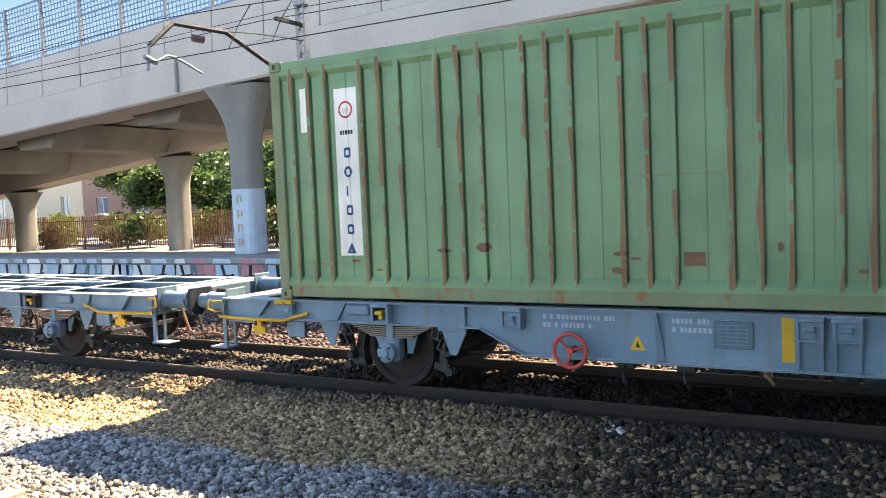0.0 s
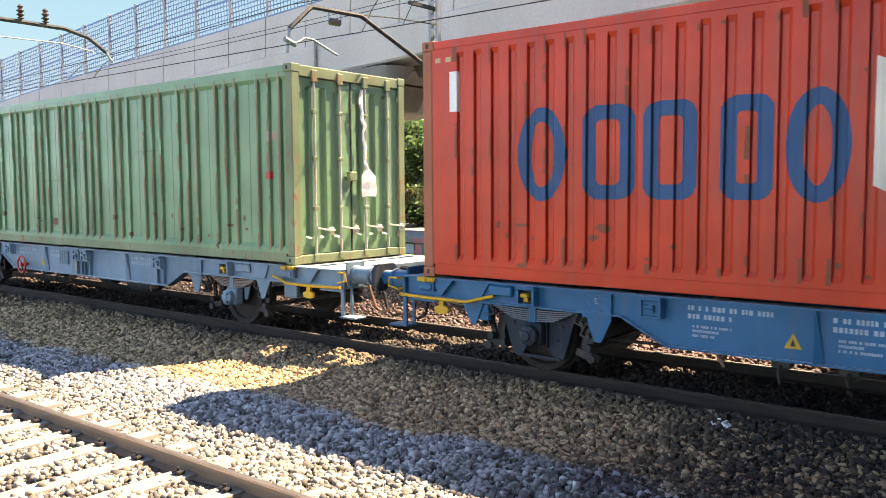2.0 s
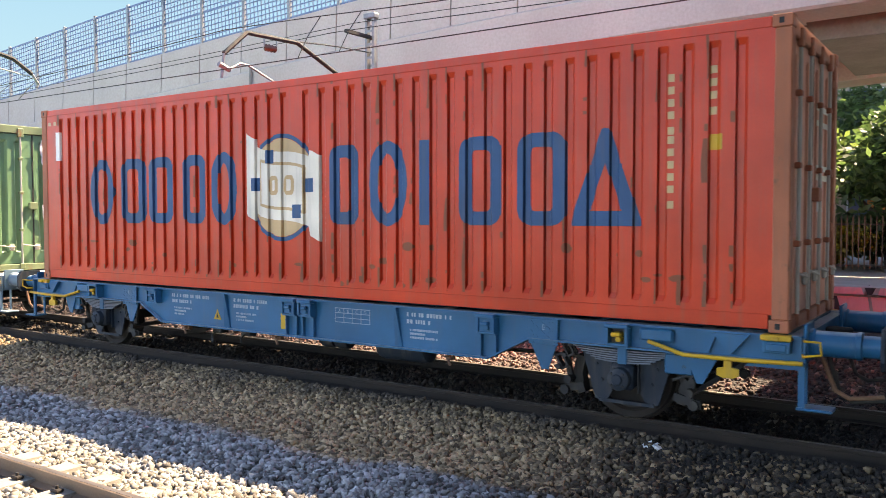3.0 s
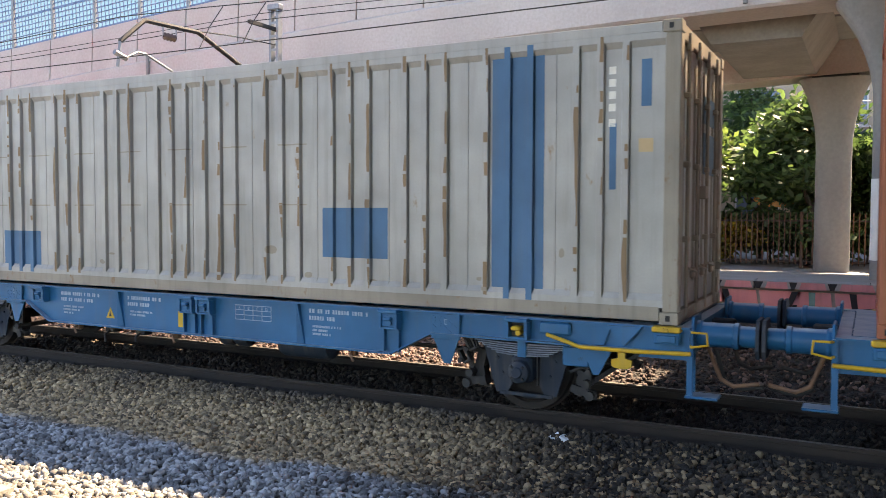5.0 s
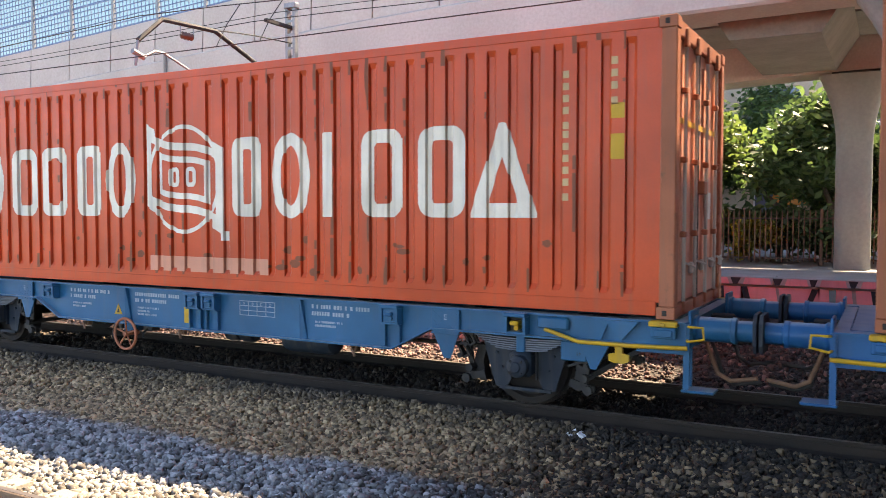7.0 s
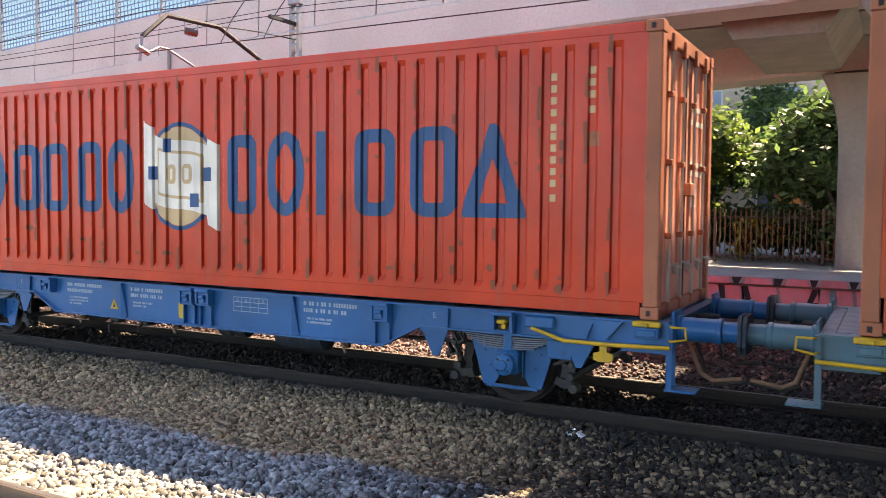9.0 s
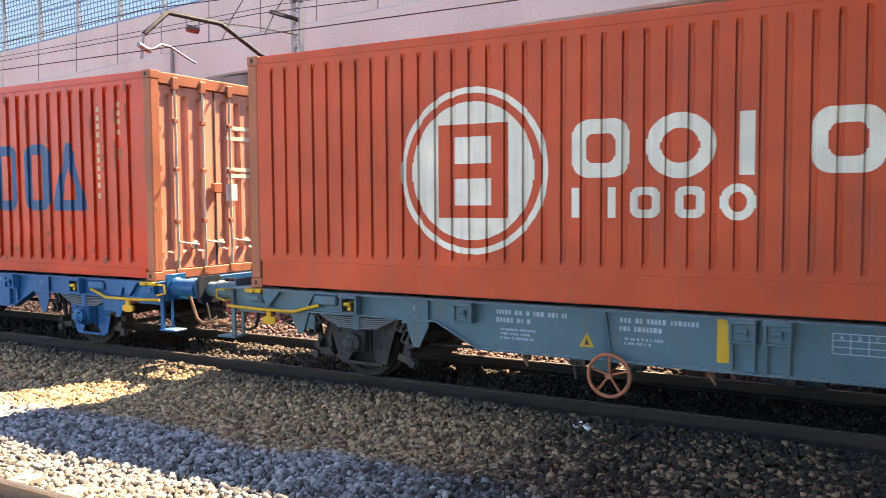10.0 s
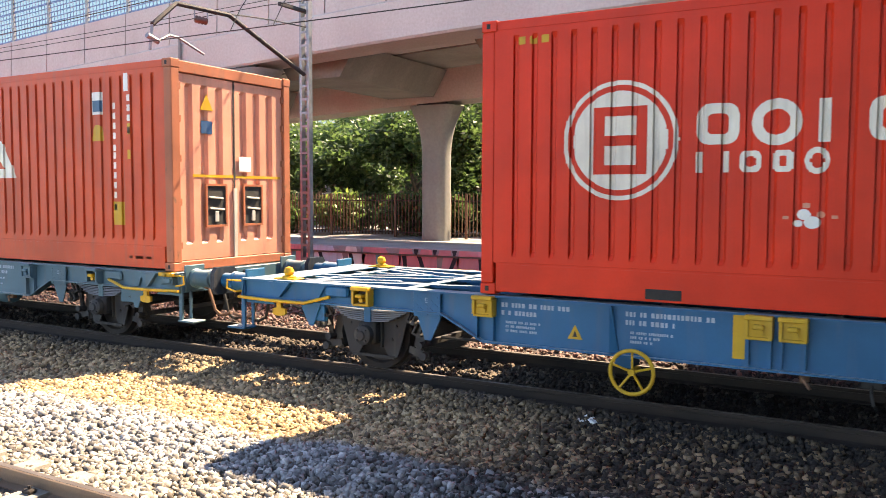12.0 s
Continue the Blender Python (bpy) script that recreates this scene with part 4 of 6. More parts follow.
def house(name, x0, x1, y0, y1, h, wall, label, storeys, bays, win_w=1.1, win_h=1.4, trim=True):
    t = thing(name, label, "house", pose(x0, y0, PLAT_Z - 0.03), "houses behind the trees")
    w, d = x1 - x0, y1 - y0
    st = h / storeys
    # front wall with real openings, strip by strip
    wallb = Build()
    gap = w / bays
    for s in range(storeys):
        z0 = s * st
        sill, head = z0 + st * 0.32, z0 + min(st * 0.32 + win_h, st * 0.92)
        wallb.box(0, w, 0, 0.3, z0, sill)
        wallb.box(0, w, 0, 0.3, head, z0 + st)
        for b in range(bays + 1):
            a = 0 if b == 0 else gap * (b - 0.5) + win_w / 2
            e = w if b == bays else gap * (b + 0.5) - win_w / 2
            wallb.box(a, e, 0, 0.3, sill, head)
    wallb.box(0, 0.3, 0.3, d, 0, h).box(w - 0.3, w, 0.3, d, 0, h).box(0.3, w - 0.3, d - 0.3, d, 0, h)
    part("wall", wallb, wall, t)
    part("roof", Build().box(-0.25, w + 0.25, -0.25, d + 0.25, h, h + 0.25, 0.03), "white_trim", t)
    if trim:
        for s in range(1, storeys):
            part("floor_band", Build().box(-0.02, w + 0.02, -0.06, -0.002, s * st - 0.14, s * st + 0.14), "white_trim", t)
    for s in range(storeys):
        sill, head = s * st + st * 0.32, s * st + min(st * 0.32 + win_h, st * 0.92)
        for b in range(bays):
            c = gap * (b + 0.5)
            f = Build()
            f.box(c - win_w / 2, c - win_w / 2 + 0.06, 0.10, 0.16, sill, head).box(c + win_w / 2 - 0.06, c + win_w / 2, 0.10, 0.16, sill, head)
            f.box(c - win_w / 2 + 0.06, c + win_w / 2 - 0.06, 0.10, 0.16, sill, sill + 0.06).box(c - win_w / 2 + 0.06, c + win_w / 2 - 0.06, 0.10, 0.16, head - 0.06, head).box(c - 0.03, c + 0.03, 0.10, 0.16, sill + 0.06, head - 0.06)
            wi = part("window", f, "white_trim", t)
            part("pane", Build().box(c - win_w / 2 + 0.06, c + win_w / 2 - 0.06, 0.125, 0.135, sill + 0.06, head - 0.06), "glass", wi)
            part("sill", Build().box(c - win_w / 2 - 0.08, c + win_w / 2 + 0.08, -0.07, 0.1, sill - 0.06, sill - 0.002), "white_trim", wi)
    return set_back(t)


def build_houses():
    house("apartment_house", -8.2, 12.0, 33.0, 44, 13.5, "plaster", "beige plastered apartment house with white bands and many windows", 4, 7, 1.6, 1.5)
    house("low_house", -48.2, -18, 36.0, 44, 4.4, "plaster_pink", "low pinkish house with small windows", 1, 8, 1.1, 1.1, False)
    house("side_house", -72, -49.5, 37.0, 46, 8.6, "plaster_cream", "cream plastered house in full sun", 2, 6, 1.1, 1.4, False)
    house("row_house", -17.5, -9.5, 42.0, 52, 6.5, "plaster_pink", "pinkish brick house behind the trees", 2, 4, 1.1, 1.4)
    aw = part("awning", Build().prism([(0, 0), (0, 0.06), (-1.2, -0.5), (-1.2, -0.56)], -3.9, -1.9, "x"), "awning")
    aw.location = (0, 32.98, 2.9)
    set_back(aw)
    tagged(aw, "orange fabric awning on the beige house front", "awning")


# the clear sky low behind everything, far away
def build_backdrop():
    m, n, l, p = nodes_of("far_sky")
    co = n.new("ShaderNodeTexCoord").outputs["Object"]
    sep = n.new("ShaderNodeSeparateXYZ")
    l.new(co, sep.inputs[0])
    mr = n.new("ShaderNodeMapRange")
    mr.inputs["From Min"].default_value, mr.inputs["From Max"].default_value = 0.0, 330.0
    l.new(sep.outputs["Z"], mr.inputs["Value"])
    em = n.new("ShaderNodeEmission")
    l.new(ramp(n, l, mr.outputs[0], [(0.0, (0.125, 0.165, 0.195)), (0.45, (0.072, 0.140, 0.205)), (1.0, (0.042, 0.110, 0.195))]), em.inputs["Color"])
    l.new(em.outputs[0], n["Material Output"].inputs["Surface"])
    M["far_sky"] = m
    b = Build()
    steps = 48
    for i in range(steps + 1):
        a = radians(-95 + 125 * i / steps)
        b.v += [(850 * math.sin(a), 850 * math.cos(a), -30.0), (850 * math.sin(a), 850 * math.cos(a), 330.0)]
    b.f += [(2 * i, 2 * i + 2, 2 * i + 3, 2 * i + 1) for i in range(steps)]
    tagged(part("backdrop", b, "far_sky"), "clear pale blue sky far behind the viaduct", "sky", kind="structure")


build_backdrop()
# an unseen plain deck beside the camera, added to shade the right end
o = part("shade_deck", Build().prism([(-0.7, -18), (12.0, -18), (12.0, 16.9), (-0.7, 16.9)], 6.7, 7.5, "z"), "concrete_dark")
tagged(o, "unseen plain concrete deck added above the tracks to throw shade", "bridge", kind="structure")
# an unseen wall, added to keep sky light off the right side
o = part("sky_block_wall", Build().box(11.6, 12.0, -18, 1.0, -0.3, 6.7), "concrete_dark")
tagged(o, "unseen plain concrete wall added to block sky light from the right", "wall", kind="structure")
build_platform()
build_fence()
build_viaduct()
build_piers()
build_mast()
build_trees()
build_houses()


# ---- the train ----
C_LEN, C_WID, C_HIGH = 12.192, 2.438, 2.896
SIDE_Y = TRACK_Y - C_WID / 2


def standard_profile():
    """Trapezoid folds, welded in two halves with a wide seam between."""
    edges = [0.54 + 0.2495 * k for k in range(22)] + [6.18] + [6.47 + 0.2495 * k for k in range(22)]
    pts = [(0.14, 0.012)]
    for e in edges:
        pts += [(e - 0.012, 0.010), (e - 0.008, 0.064), (e + 0.002, 0.064), (e + 0.008, 0.042), (e + 0.066, 0.042), (e + 0.098, 0.010)]
    return pts + [(C_LEN - 0.14, 0.012)]


def grooved_profile():
    pts = [(0.14, 0.008)]
    for k in range(55):
        e = 0.37 + 0.2116 * k
        pts += [(e - 0.010, 0.008), (e - 0.006, 0.050), (e + 0.002, 0.050), (e + 0.006, 0.032), (e + 0.036, 0.032), (e + 0.056, 0.008)]
    return pts + [(C_LEN - 0.14, 0.008)]


def ridged_profile(second, pitch):
    """Narrow ridges in groups of three, with a fine seam in each wide field."""
    starts = [0.344 + 1.016 * k for k in range(6)] + [second + pitch * k for k in range(6)]
    pts = [(0.14, 0.044)]
    for s0 in starts:
        if s0 > 0.5:
            f = s0 - 0.25
            pts += [(f - 0.006, 0.044), (f - 0.003, 0.052), (f + 0.003, 0.052), (f + 0.006, 0.044)]
        for x in (s0 - 0.041, s0 + 0.211, s0 + 0.464):
            if x < C_LEN - 0.22:
                pts += [(x - 0.045, 0.044), (x - 0.033, 0.006), (x + 0.033, 0.006), (x + 0.036, 0.066), (x + 0.046, 0.066), (x + 0.052, 0.044)]
    return pts + [(C_LEN - 0.14, 0.044)]


def depth_at(prof, x):
    for (a, ya), (b, yb) in zip(prof, prof[1:]):
        if a <= x <= b:
            return ya + (yb - ya) * (x - a) / max(b - a, 1e-9)
    return prof[-1][1]


def sheet(prof, z0, z1, flip, thick=0.006):
    """A corrugated wall with tapered ends of its folds."""
    b = Build()
    n = len(prof)
    flat = min(y for _, y in prof)
    for z, k in ((z0, 0), (z0 + 0.07, 0), (z0 + 0.13, 1), (z1 - 0.13, 1), (z1 - 0.07, 0), (z1, 0)):
        b.v += [(x, (flat + (y - flat) * k) if not flip else C_WID - (flat + (y - flat) * k), z) for x, y in prof]
    for r in range(5):
        b.f += [(r * n + i, r * n + i + 1, (r + 1) * n + i + 1, (r + 1) * n + i) for i in range(n - 1)]
    return b


def drape(name, inside, x0, x1, z0, z1, prof, material, parent, step=0.02, dz=0.01, proud=0.004):
    """A painted shape that follows the folds of a side wall."""
    xs = sorted(set([x0 + (x1 - x0) * i / max(1, round((x1 - x0) / step)) for i in range(max(1, round((x1 - x0) / step)) + 1)] + [x for x, _ in prof if x0 < x < x1]))
    dz = min(dz, 0.005)
    zs = np.arange(z0 + dz / 2, z1, dz)

    def spans(x):
        hit = inside(np.full_like(zs, x), zs)
        e = np.flatnonzero(np.diff(np.concatenate([[0], hit.astype(int), [0]])))
        return [(z0 + lo * dz, z0 + hi * dz) for lo, hi in zip(e[::2], e[1::2])]
    b = Build()
    edge = [spans(min(max(x, x0 + 1e-4), x1 - 1e-4)) for x in xs]
    for i, (xa, xb) in enumerate(zip(xs, xs[1:])):
        pa, pb = edge[i], edge[i + 1]
        if len(pa) != len(pb):
            pa = pb = spans(0.5 * (xa + xb))
        ya, yb = depth_at(prof, xa) - proud, depth_at(prof, xb) - proud
        for (la, ha), (lb, hb) in zip(pa, pb):
            b.add([(xa, ya, la), (xb, yb, lb), (xb, yb, hb), (xa, ya, ha)], [(0, 1, 2, 3)])
    if b.v:
        me = bpy.data.meshes.new(name)
        me.from_pydata(b.v, [], b.f)
        bm = bmesh.new()
        bm.from_mesh(me)
        bmesh.ops.remove_doubles(bm, verts=bm.verts[:], dist=0.0004)
        bm.to_mesh(me)
        bm.free()
        part(name, me, material, parent)


def ring_shape(cx, cz, rx, rz, w):
    return lambda x, z: (((x - cx) / rx) ** 2 + ((z - cz) / rz) ** 2 < 1) & (((x - cx) / (rx - w)) ** 2 + ((z - cz) / (rz - w)) ** 2 > 1)


def disc_shape(cx, cz, rx, rz):
    return lambda x, z: ((x - cx) / rx) ** 2 + ((z - cz) / rz) ** 2 < 1


def bar_shape(a, b, c, d):
    return lambda x, z: (x > a) & (x < b) & (z > c) & (z < d)


def frame_shape(a, b, c, d, w):
    """A frame with rounded corners."""
    mx, mz, hx, hz = 0.5 * (a + b), 0.5 * (c + d), 0.5 * (b - a), 0.5 * (d - c)
    def inside(x, z, hx, hz, r):
        qx, qz = np.maximum(np.abs(x - mx) - hx + r, 0), np.maximum(np.abs(z - mz) - hz + r, 0)
        return np.hypot(qx, qz) < r
    return lambda x, z: inside(x, z, hx, hz, 0.6 * hx) & ~inside(x, z, hx - w, hz - w, max(0.55 * (hx - w), 0.005))


def wedge_shape(a, b, c, d, w):
    m, h = 0.5 * (a + b), 0.5 * (b - a)
    def f(x, z):
        k = (d - z) / (d - c)
        k2 = (d - 1.9 * w - z) / (d - c)
        return (z > c) & (z < d) & (np.abs(x - m) < h * k + 0.25 * w) & ~((np.abs(x - m) < h * k2 - 0.15 * w) & (z > c + w) & (k2 > 0))
    return f


def brand_row(parent, prof, material, cells, z0, z1, w):
    """A row of plain painted shapes, one for each sign of a large inscription."""
    for kind, a, b in cells:
        if kind == "o":
            f = ring_shape(0.5 * (a + b), 0.5 * (z0 + z1), 0.5 * (b - a), 0.5 * (z1 - z0) + 0.02, w)
        elif kind == "i":
            f = bar_shape(a, a + w, z0, z1)
        elif kind == "a":
            f = wedge_shape(a, b, z0, z1, w)
        else:
            f = frame_shape(a, b, z0, z1, w)
        drape("painted_shape", f, a - 0.02, b + 0.02, z0 - 0.03, z1 + 0.03, prof, material, parent)


def bars_column(parent, prof, material, x, z_top, count, w=0.07, h=0.075, gap=0.045):
    for i in range(count):
        z = z_top - i * (h + gap)
        if i in (4, count - 1):
            z -= 0.03
        drape("code_bar", bar_shape(x, x + w, z - h, z), x, x + w, z - h - 0.01, z + 0.01, prof, material, parent, 0.04)


def plate(parent, prof, material, x0, x1, z0, z1, name="painted_field"):
    drape(name, bar_shape(x0 - 0.01, x1 + 0.01, z0 - 0.01, z1 + 0.01), x0, x1, z0, z1, prof, material, parent, 0.05, 0.02)


def casting(b, x, y, z):
    b.box(x, x + 0.178, y, y + 0.162, z, z + 0.118, 0.008)
    return b


def container(name, label, x, body, posts, prof, doors="bars", bar_mat="bar", low_rail=0.16):
    c = thing(name, label, "container", pose(x, SIDE_Y, DECK_Z), "containers on the train")
    z0, z1 = low_rail, C_HIGH - 0.10
    part("side_wall", sheet(prof, z0, z1, False), body, c)
    part("side_wall", sheet(prof, z0, z1, True), body, c)
    for y in (0.004, C_WID - 0.064):
        part("bottom_rail", Build().box(0.178, C_LEN - 0.178, y, y + 0.06, 0.03, z0 + 0.01, 0.006), posts if prof in (RDG, RDH) else body, c)
        part("top_rail", Build().box(0.178, C_LEN - 0.178, y, y + 0.06, z1 - 0.01, C_HIGH - 0.012, 0.006), body, c)
    for x_ in (0.0, C_LEN - 0.15):
        for y in (0.0, C_WID - 0.15):
            p = part("corner_post", Build().box(x_, x_ + 0.15, y, y + 0.15, 0.118, C_HIGH - 0.118, 0.012), posts, c)
    for x_ in (-0.004, C_LEN - 0.174):
        for y in (-0.004, C_WID - 0.158):
            for z in (0.0, C_HIGH - 0.118):
                k = part("corner_casting", casting(Build(), x_, y, z), posts, c)
                if y < 0:
                    # the slot is not cut: its shaded hollow is painted as a dark plate
                    part("slot", Build().box(x_ + 0.055, x_ + 0.105, y - 0.003, y + 0.01, z + 0.03, z + 0.09, 0.012), "dark", k)
    roof = Build()
    xs = [0.05 + 0.1375 * i for i in range(89)]
    for i, xx in enumerate(xs):
        zz = C_HIGH - 0.012 - (0.02 if i % 2 else 0.0)
        roof.v += [(xx, 0.03, zz), (xx, C_WID - 0.03, zz)]
    roof.f += [(2 * i, 2 * i + 1, 2 * i + 3, 2 * i + 2) for i in range(len(xs) - 1)]
    part("roof", roof, body, c)
    part("floor", Build().box(0.15, C_LEN - 0.1, 0.06, C_WID - 0.06, 0.06, 0.16), "dark", c)
    # closed front end, corrugated
    fe = Build()
    yy = [0.14 + 0.12 * i for i in range(19)]
    for z in (0.12, C_HIGH - 0.1):
        fe.v += [(0.05 if (i // 2) % 2 else 0.02, y, z) for i, y in enumerate(yy)]
    fe.f += [(i, i + 1, len(yy) + i + 1, len(yy) + i) for i in range(len(yy) - 1)]
    part("end_wall", fe, body, c)
    part("end_header", Build().box(0.0, 0.08, 0.16, C_WID - 0.16, C_HIGH - 0.16, C_HIGH - 0.012).box(0.0, 0.08, 0.16, C_WID - 0.16, 0.0, 0.14), body, c)
    # door end
    X = C_LEN
    part("door_header", Build().box(X - 0.12, X - 0.01, 0.15, C_WID - 0.15, C_HIGH - 0.17, C_HIGH - 0.012, 0.01), posts, c)
    part("door_sill", Build().box(X - 0.12, X - 0.01, 0.15, C_WID - 0.15, 0.0, 0.13, 0.01), posts, c)
    for side in (0, 1):
        ya = 0.155 + side * 1.066
        yb = ya + 1.060
        d = Build()
        h0, h1 = 0.14, C_HIGH - 0.18
        cols = [(ya, 0.0), (ya + 0.10, 0.0)]
        nfold = 3
        pitch = (yb - ya - 0.2) / nfold
        for i in range(nfold):
            s = ya + 0.10 + pitch * i
            cols += [(s + 0.02, 0.0), (s + 0.055, -0.045), (s + 0.13, -0.045), (s + 0.165, 0.0)]
        cols += [(yb - 0.10, 0.0), (yb, 0.0)]
        for z, k in ((h0, 0), (h0 + 0.22, 0), (h0 + 0.27, 1), (h1 - 0.17, 1), (h1 - 0.12, 0), (h1, 0)):
            d.v += [(X - 0.045 + dx * k, y, z) for y, dx in cols]
        n = len(cols)
        for r in range(5):
            d.f += [(r * n + i, r * n + i + 1, (r + 1) * n + i + 1, (r + 1) * n + i) for i in range(n - 1)]
        # sunlight on the door end is painted in: orange and red doors are paler
        dr = part("door", d, "sunlit_faded_orange" if body in ("orange", "worn_orange", "red") else body, c)
        part("gasket", Build().box(X - 0.06, X - 0.035, yb - 0.012 if side == 0 else ya - 0.004, yb + 0.002 if side == 0 else ya + 0.010, h0, h1), "dark", dr)
        for hz in (0.35, 0.95, 1.55, 2.1, 2.55):
            hy = ya - 0.05 if side == 0 else yb - 0.03
            part("hinge", Build().box(X - 0.05, X - 0.012, hy, hy + 0.08, hz - 0.05, hz + 0.05, 0.008), posts, dr)
        if doors == "recess":
            continue
        for f in (0.27, 0.76):
            by = ya + (yb - ya) * f
            lb = part("locking_bar", Build().cyl((X - 0.012, by, 0.06), (X - 0.012, by, C_HIGH - 0.09), 0.019, 8), bar_mat, dr, smooth=True)
            part("cam_keeper", Build().box(X - 0.035, X + 0.012, by - 0.055, by + 0.055, 0.03, 0.14, 0.012), posts, lb)
            part("cam_keeper", Build().box(X - 0.035, X + 0.016, by - 0.06, by + 0.06, C_HIGH - 0.24, C_HIGH - 0.06, 0.012), posts, lb)
            for bz in (0.78, 1.52, 2.2):
                part("bracket", Build().box(X - 0.05, X + 0.010, by - 0.045, by + 0.045, bz, bz + 0.06, 0.01), posts, lb)
            part("handle", Build().tube([(X + 0.012, by, 0.52), (X + 0.03, by + 0.10, 0.50), (X + 0.02, by + 0.36, 0.47)], 0.014, 6).box(X - 0.03, X + 0.015, by + 0.26, by + 0.36, 0.40, 0.52, 0.015), bar_mat, lb)
    if doors == "recess":
        for side, y in ((0, 0.66), (1, 1.42)):
            # a dark plate in the frame paints in the recess's shade
            rc = part("lock_recess", Build().box(X - 0.055, X - 0.036, y, y + 0.36, 0.62, 1.18), "dark", c)
            part("recess_frame", Build().box(X - 0.045, X - 0.02, y - 0.03, y, 0.59, 1.21).box(X - 0.045, X - 0.02, y + 0.36, y + 0.39, 0.59, 1.21).box(X - 0.045, X - 0.02, y, y + 0.36, 0.59, 0.62).box(X - 0.045, X - 0.02, y, y + 0.36, 1.18, 1.21), posts, rc)
            part("handle", Build().tube([(X - 0.03, y + 0.04, 1.02), (X - 0.02, y + 0.3, 1.0)], 0.016, 6).tube([(X - 0.03, y + 0.06, 0.86), (X - 0.02, y + 0.32, 0.84)], 0.016, 6).box(X - 0.035, X - 0.015, y + 0.14, y + 0.22, 0.66, 0.82, 0.02), bar_mat, rc)
        part("lock_strip", Build().box(X - 0.04, X - 0.02, 1.19, 1.25, 0.1, 1.15), bar_mat, c)
    if doors == "bars":
        part("lock_box", Build().box(X - 0.03, X + 0.05, 1.10, 1.27, 1.22, 1.36, 0.01), posts, c)
    return c


def hazard_tab(c, prof, x):
    for i in range(2):
        plate(c, prof, "sand_letter", x + 0.16 * i, x + 0.16 * i + 0.08, 2.62, 2.68, "tab")


STD, RDG, RDH, GRV = standard_profile(), ridged_profile(6.33, 1.02), ridged_profile(6.25, 0.99), grooved_profile()
WIDE_ROW = [("o", 1.33, 1.95), ("r", 2.16, 2.76), ("r", 2.86, 3.43), ("r", 3.66, 4.16), ("o", 4.26, 4.83)]
WIDE_ROW2 = [("r", 6.62, 7.10), ("o", 7.25, 7.86), ("i", 8.02, 8.45), ("r", 8.60, 9.16), ("r", 9.36, 9.95), ("a", 10.02, 10.75)]


def flag_emblem(c, prof, ring, field, flag, spots, cx, cz):
    if field:
        drape("emblem_field", disc_shape(cx, cz, 0.60, 0.66), cx - 0.62, cx + 0.62, cz - 0.7, cz + 0.7, prof, field, c, proud=0.004)
    drape("emblem_ring", ring_shape(cx, cz, 0.66, 0.72, 0.055), cx - 0.7, cx + 0.7, cz - 0.75, cz + 0.75, prof, ring, c, proud=0.005)
    def tilt(x, z):
        u = x - cx
        return np.abs(u), np.abs(z - cz - 0.02 + 0.26 * u - 0.05 * np.sin(4.5 * u))

    def banner(x, z):
        u, v = tilt(x, z)
        solid = (u < 0.70) & (v < 0.46 + 0.10 * (u > 0.5))
        if field:
            return solid & ~((u < 0.40) & (np.abs(v - 0.30) < 0.02)) & ~((np.abs(u - 0.40) < 0.02) & (v < 0.3))
        return solid & ~((u < 0.58) & (v < 0.36)) | ((u < 0.46) & (v < 0.28) & ~((u < 0.38) & (v < 0.20)))
    drape("emblem_flag", banner, cx - 0.72, cx + 0.72, cz - 0.8, cz + 0.9, prof, flag, c, proud=0.007)
    for dx, dz in ((-0.22, 0.42), (-0.5, 0.05), (0.28, -0.32), (0.5, 0.02)) if spots else ():
        drape("emblem_patch", bar_shape(cx + dx - 0.09, cx + dx + 0.09, cz + dz - 0.09, cz + dz + 0.09), cx + dx - 0.1, cx + dx + 0.1, cz + dz - 0.1, cz + dz + 0.1, prof, spots, c, proud=0.010)
    for a, b in ((-0.26, -0.06), (0.02, 0.24)):
        drape("emblem_mark", frame_shape(cx + a, cx + b, cz - 0.10, cz + 0.16, 0.055), cx + a, cx + b, cz - 0.12, cz + 0.18, prof, "sand_letter" if field else ring, c, proud=0.011)


def round_emblem(c, prof, body, cx, cz, k=1.0):
    drape("emblem_ring", ring_shape(cx, cz, 0.92 * k, 0.93 * k, 0.07 * k), cx - 0.95, cx + 0.95, cz - 0.95, cz + 0.95, prof, "white_letter", c)
    drape("emblem_disc", disc_shape(cx, cz, 0.76 * k, 0.77 * k), cx - 0.8, cx + 0.8, cz - 0.8, cz + 0.8, prof, "white_letter", c)
    def mark(x, z):
        a = (x > cx - 0.42 * k) & (x < cx + 0.44 * k) & (np.abs(z - cz) < 0.52 * k)
        hole = (x > cx - 0.22 * k) & (x < cx + 0.26 * k) & (np.abs(np.abs(z - cz) - 0.23 * k) < 0.15 * k)
        return a & ~hole
    drape("emblem_mark", mark, cx - 0.45, cx + 0.46, cz - 0.55, cz + 0.55, prof, body, c, proud=0.008)


def grimy_foot(c, prof, body, seed, n=7):
    """Worn, scraped patches low on the side wall."""
    rng = random.Random(seed)
    for _ in range(n):
        x, z = rng.uniform(0.8, 11.2), rng.uniform(0.2, 0.75)
        rx, rz = rng.uniform(0.02, 0.11), rng.uniform(0.02, 0.07)
        ph = rng.uniform(0, 6)
        drape("scrape", lambda X, Z: ((X - x) / rx) ** 2 + ((Z - z) / rz) ** 2 < 0.6 + 0.4 * np.sin(9 * X + ph) * np.cos(31 * Z), x - rx, x + rx, z - rz, z + rz, prof, body, c, 0.02, 0.01, 0.0035)


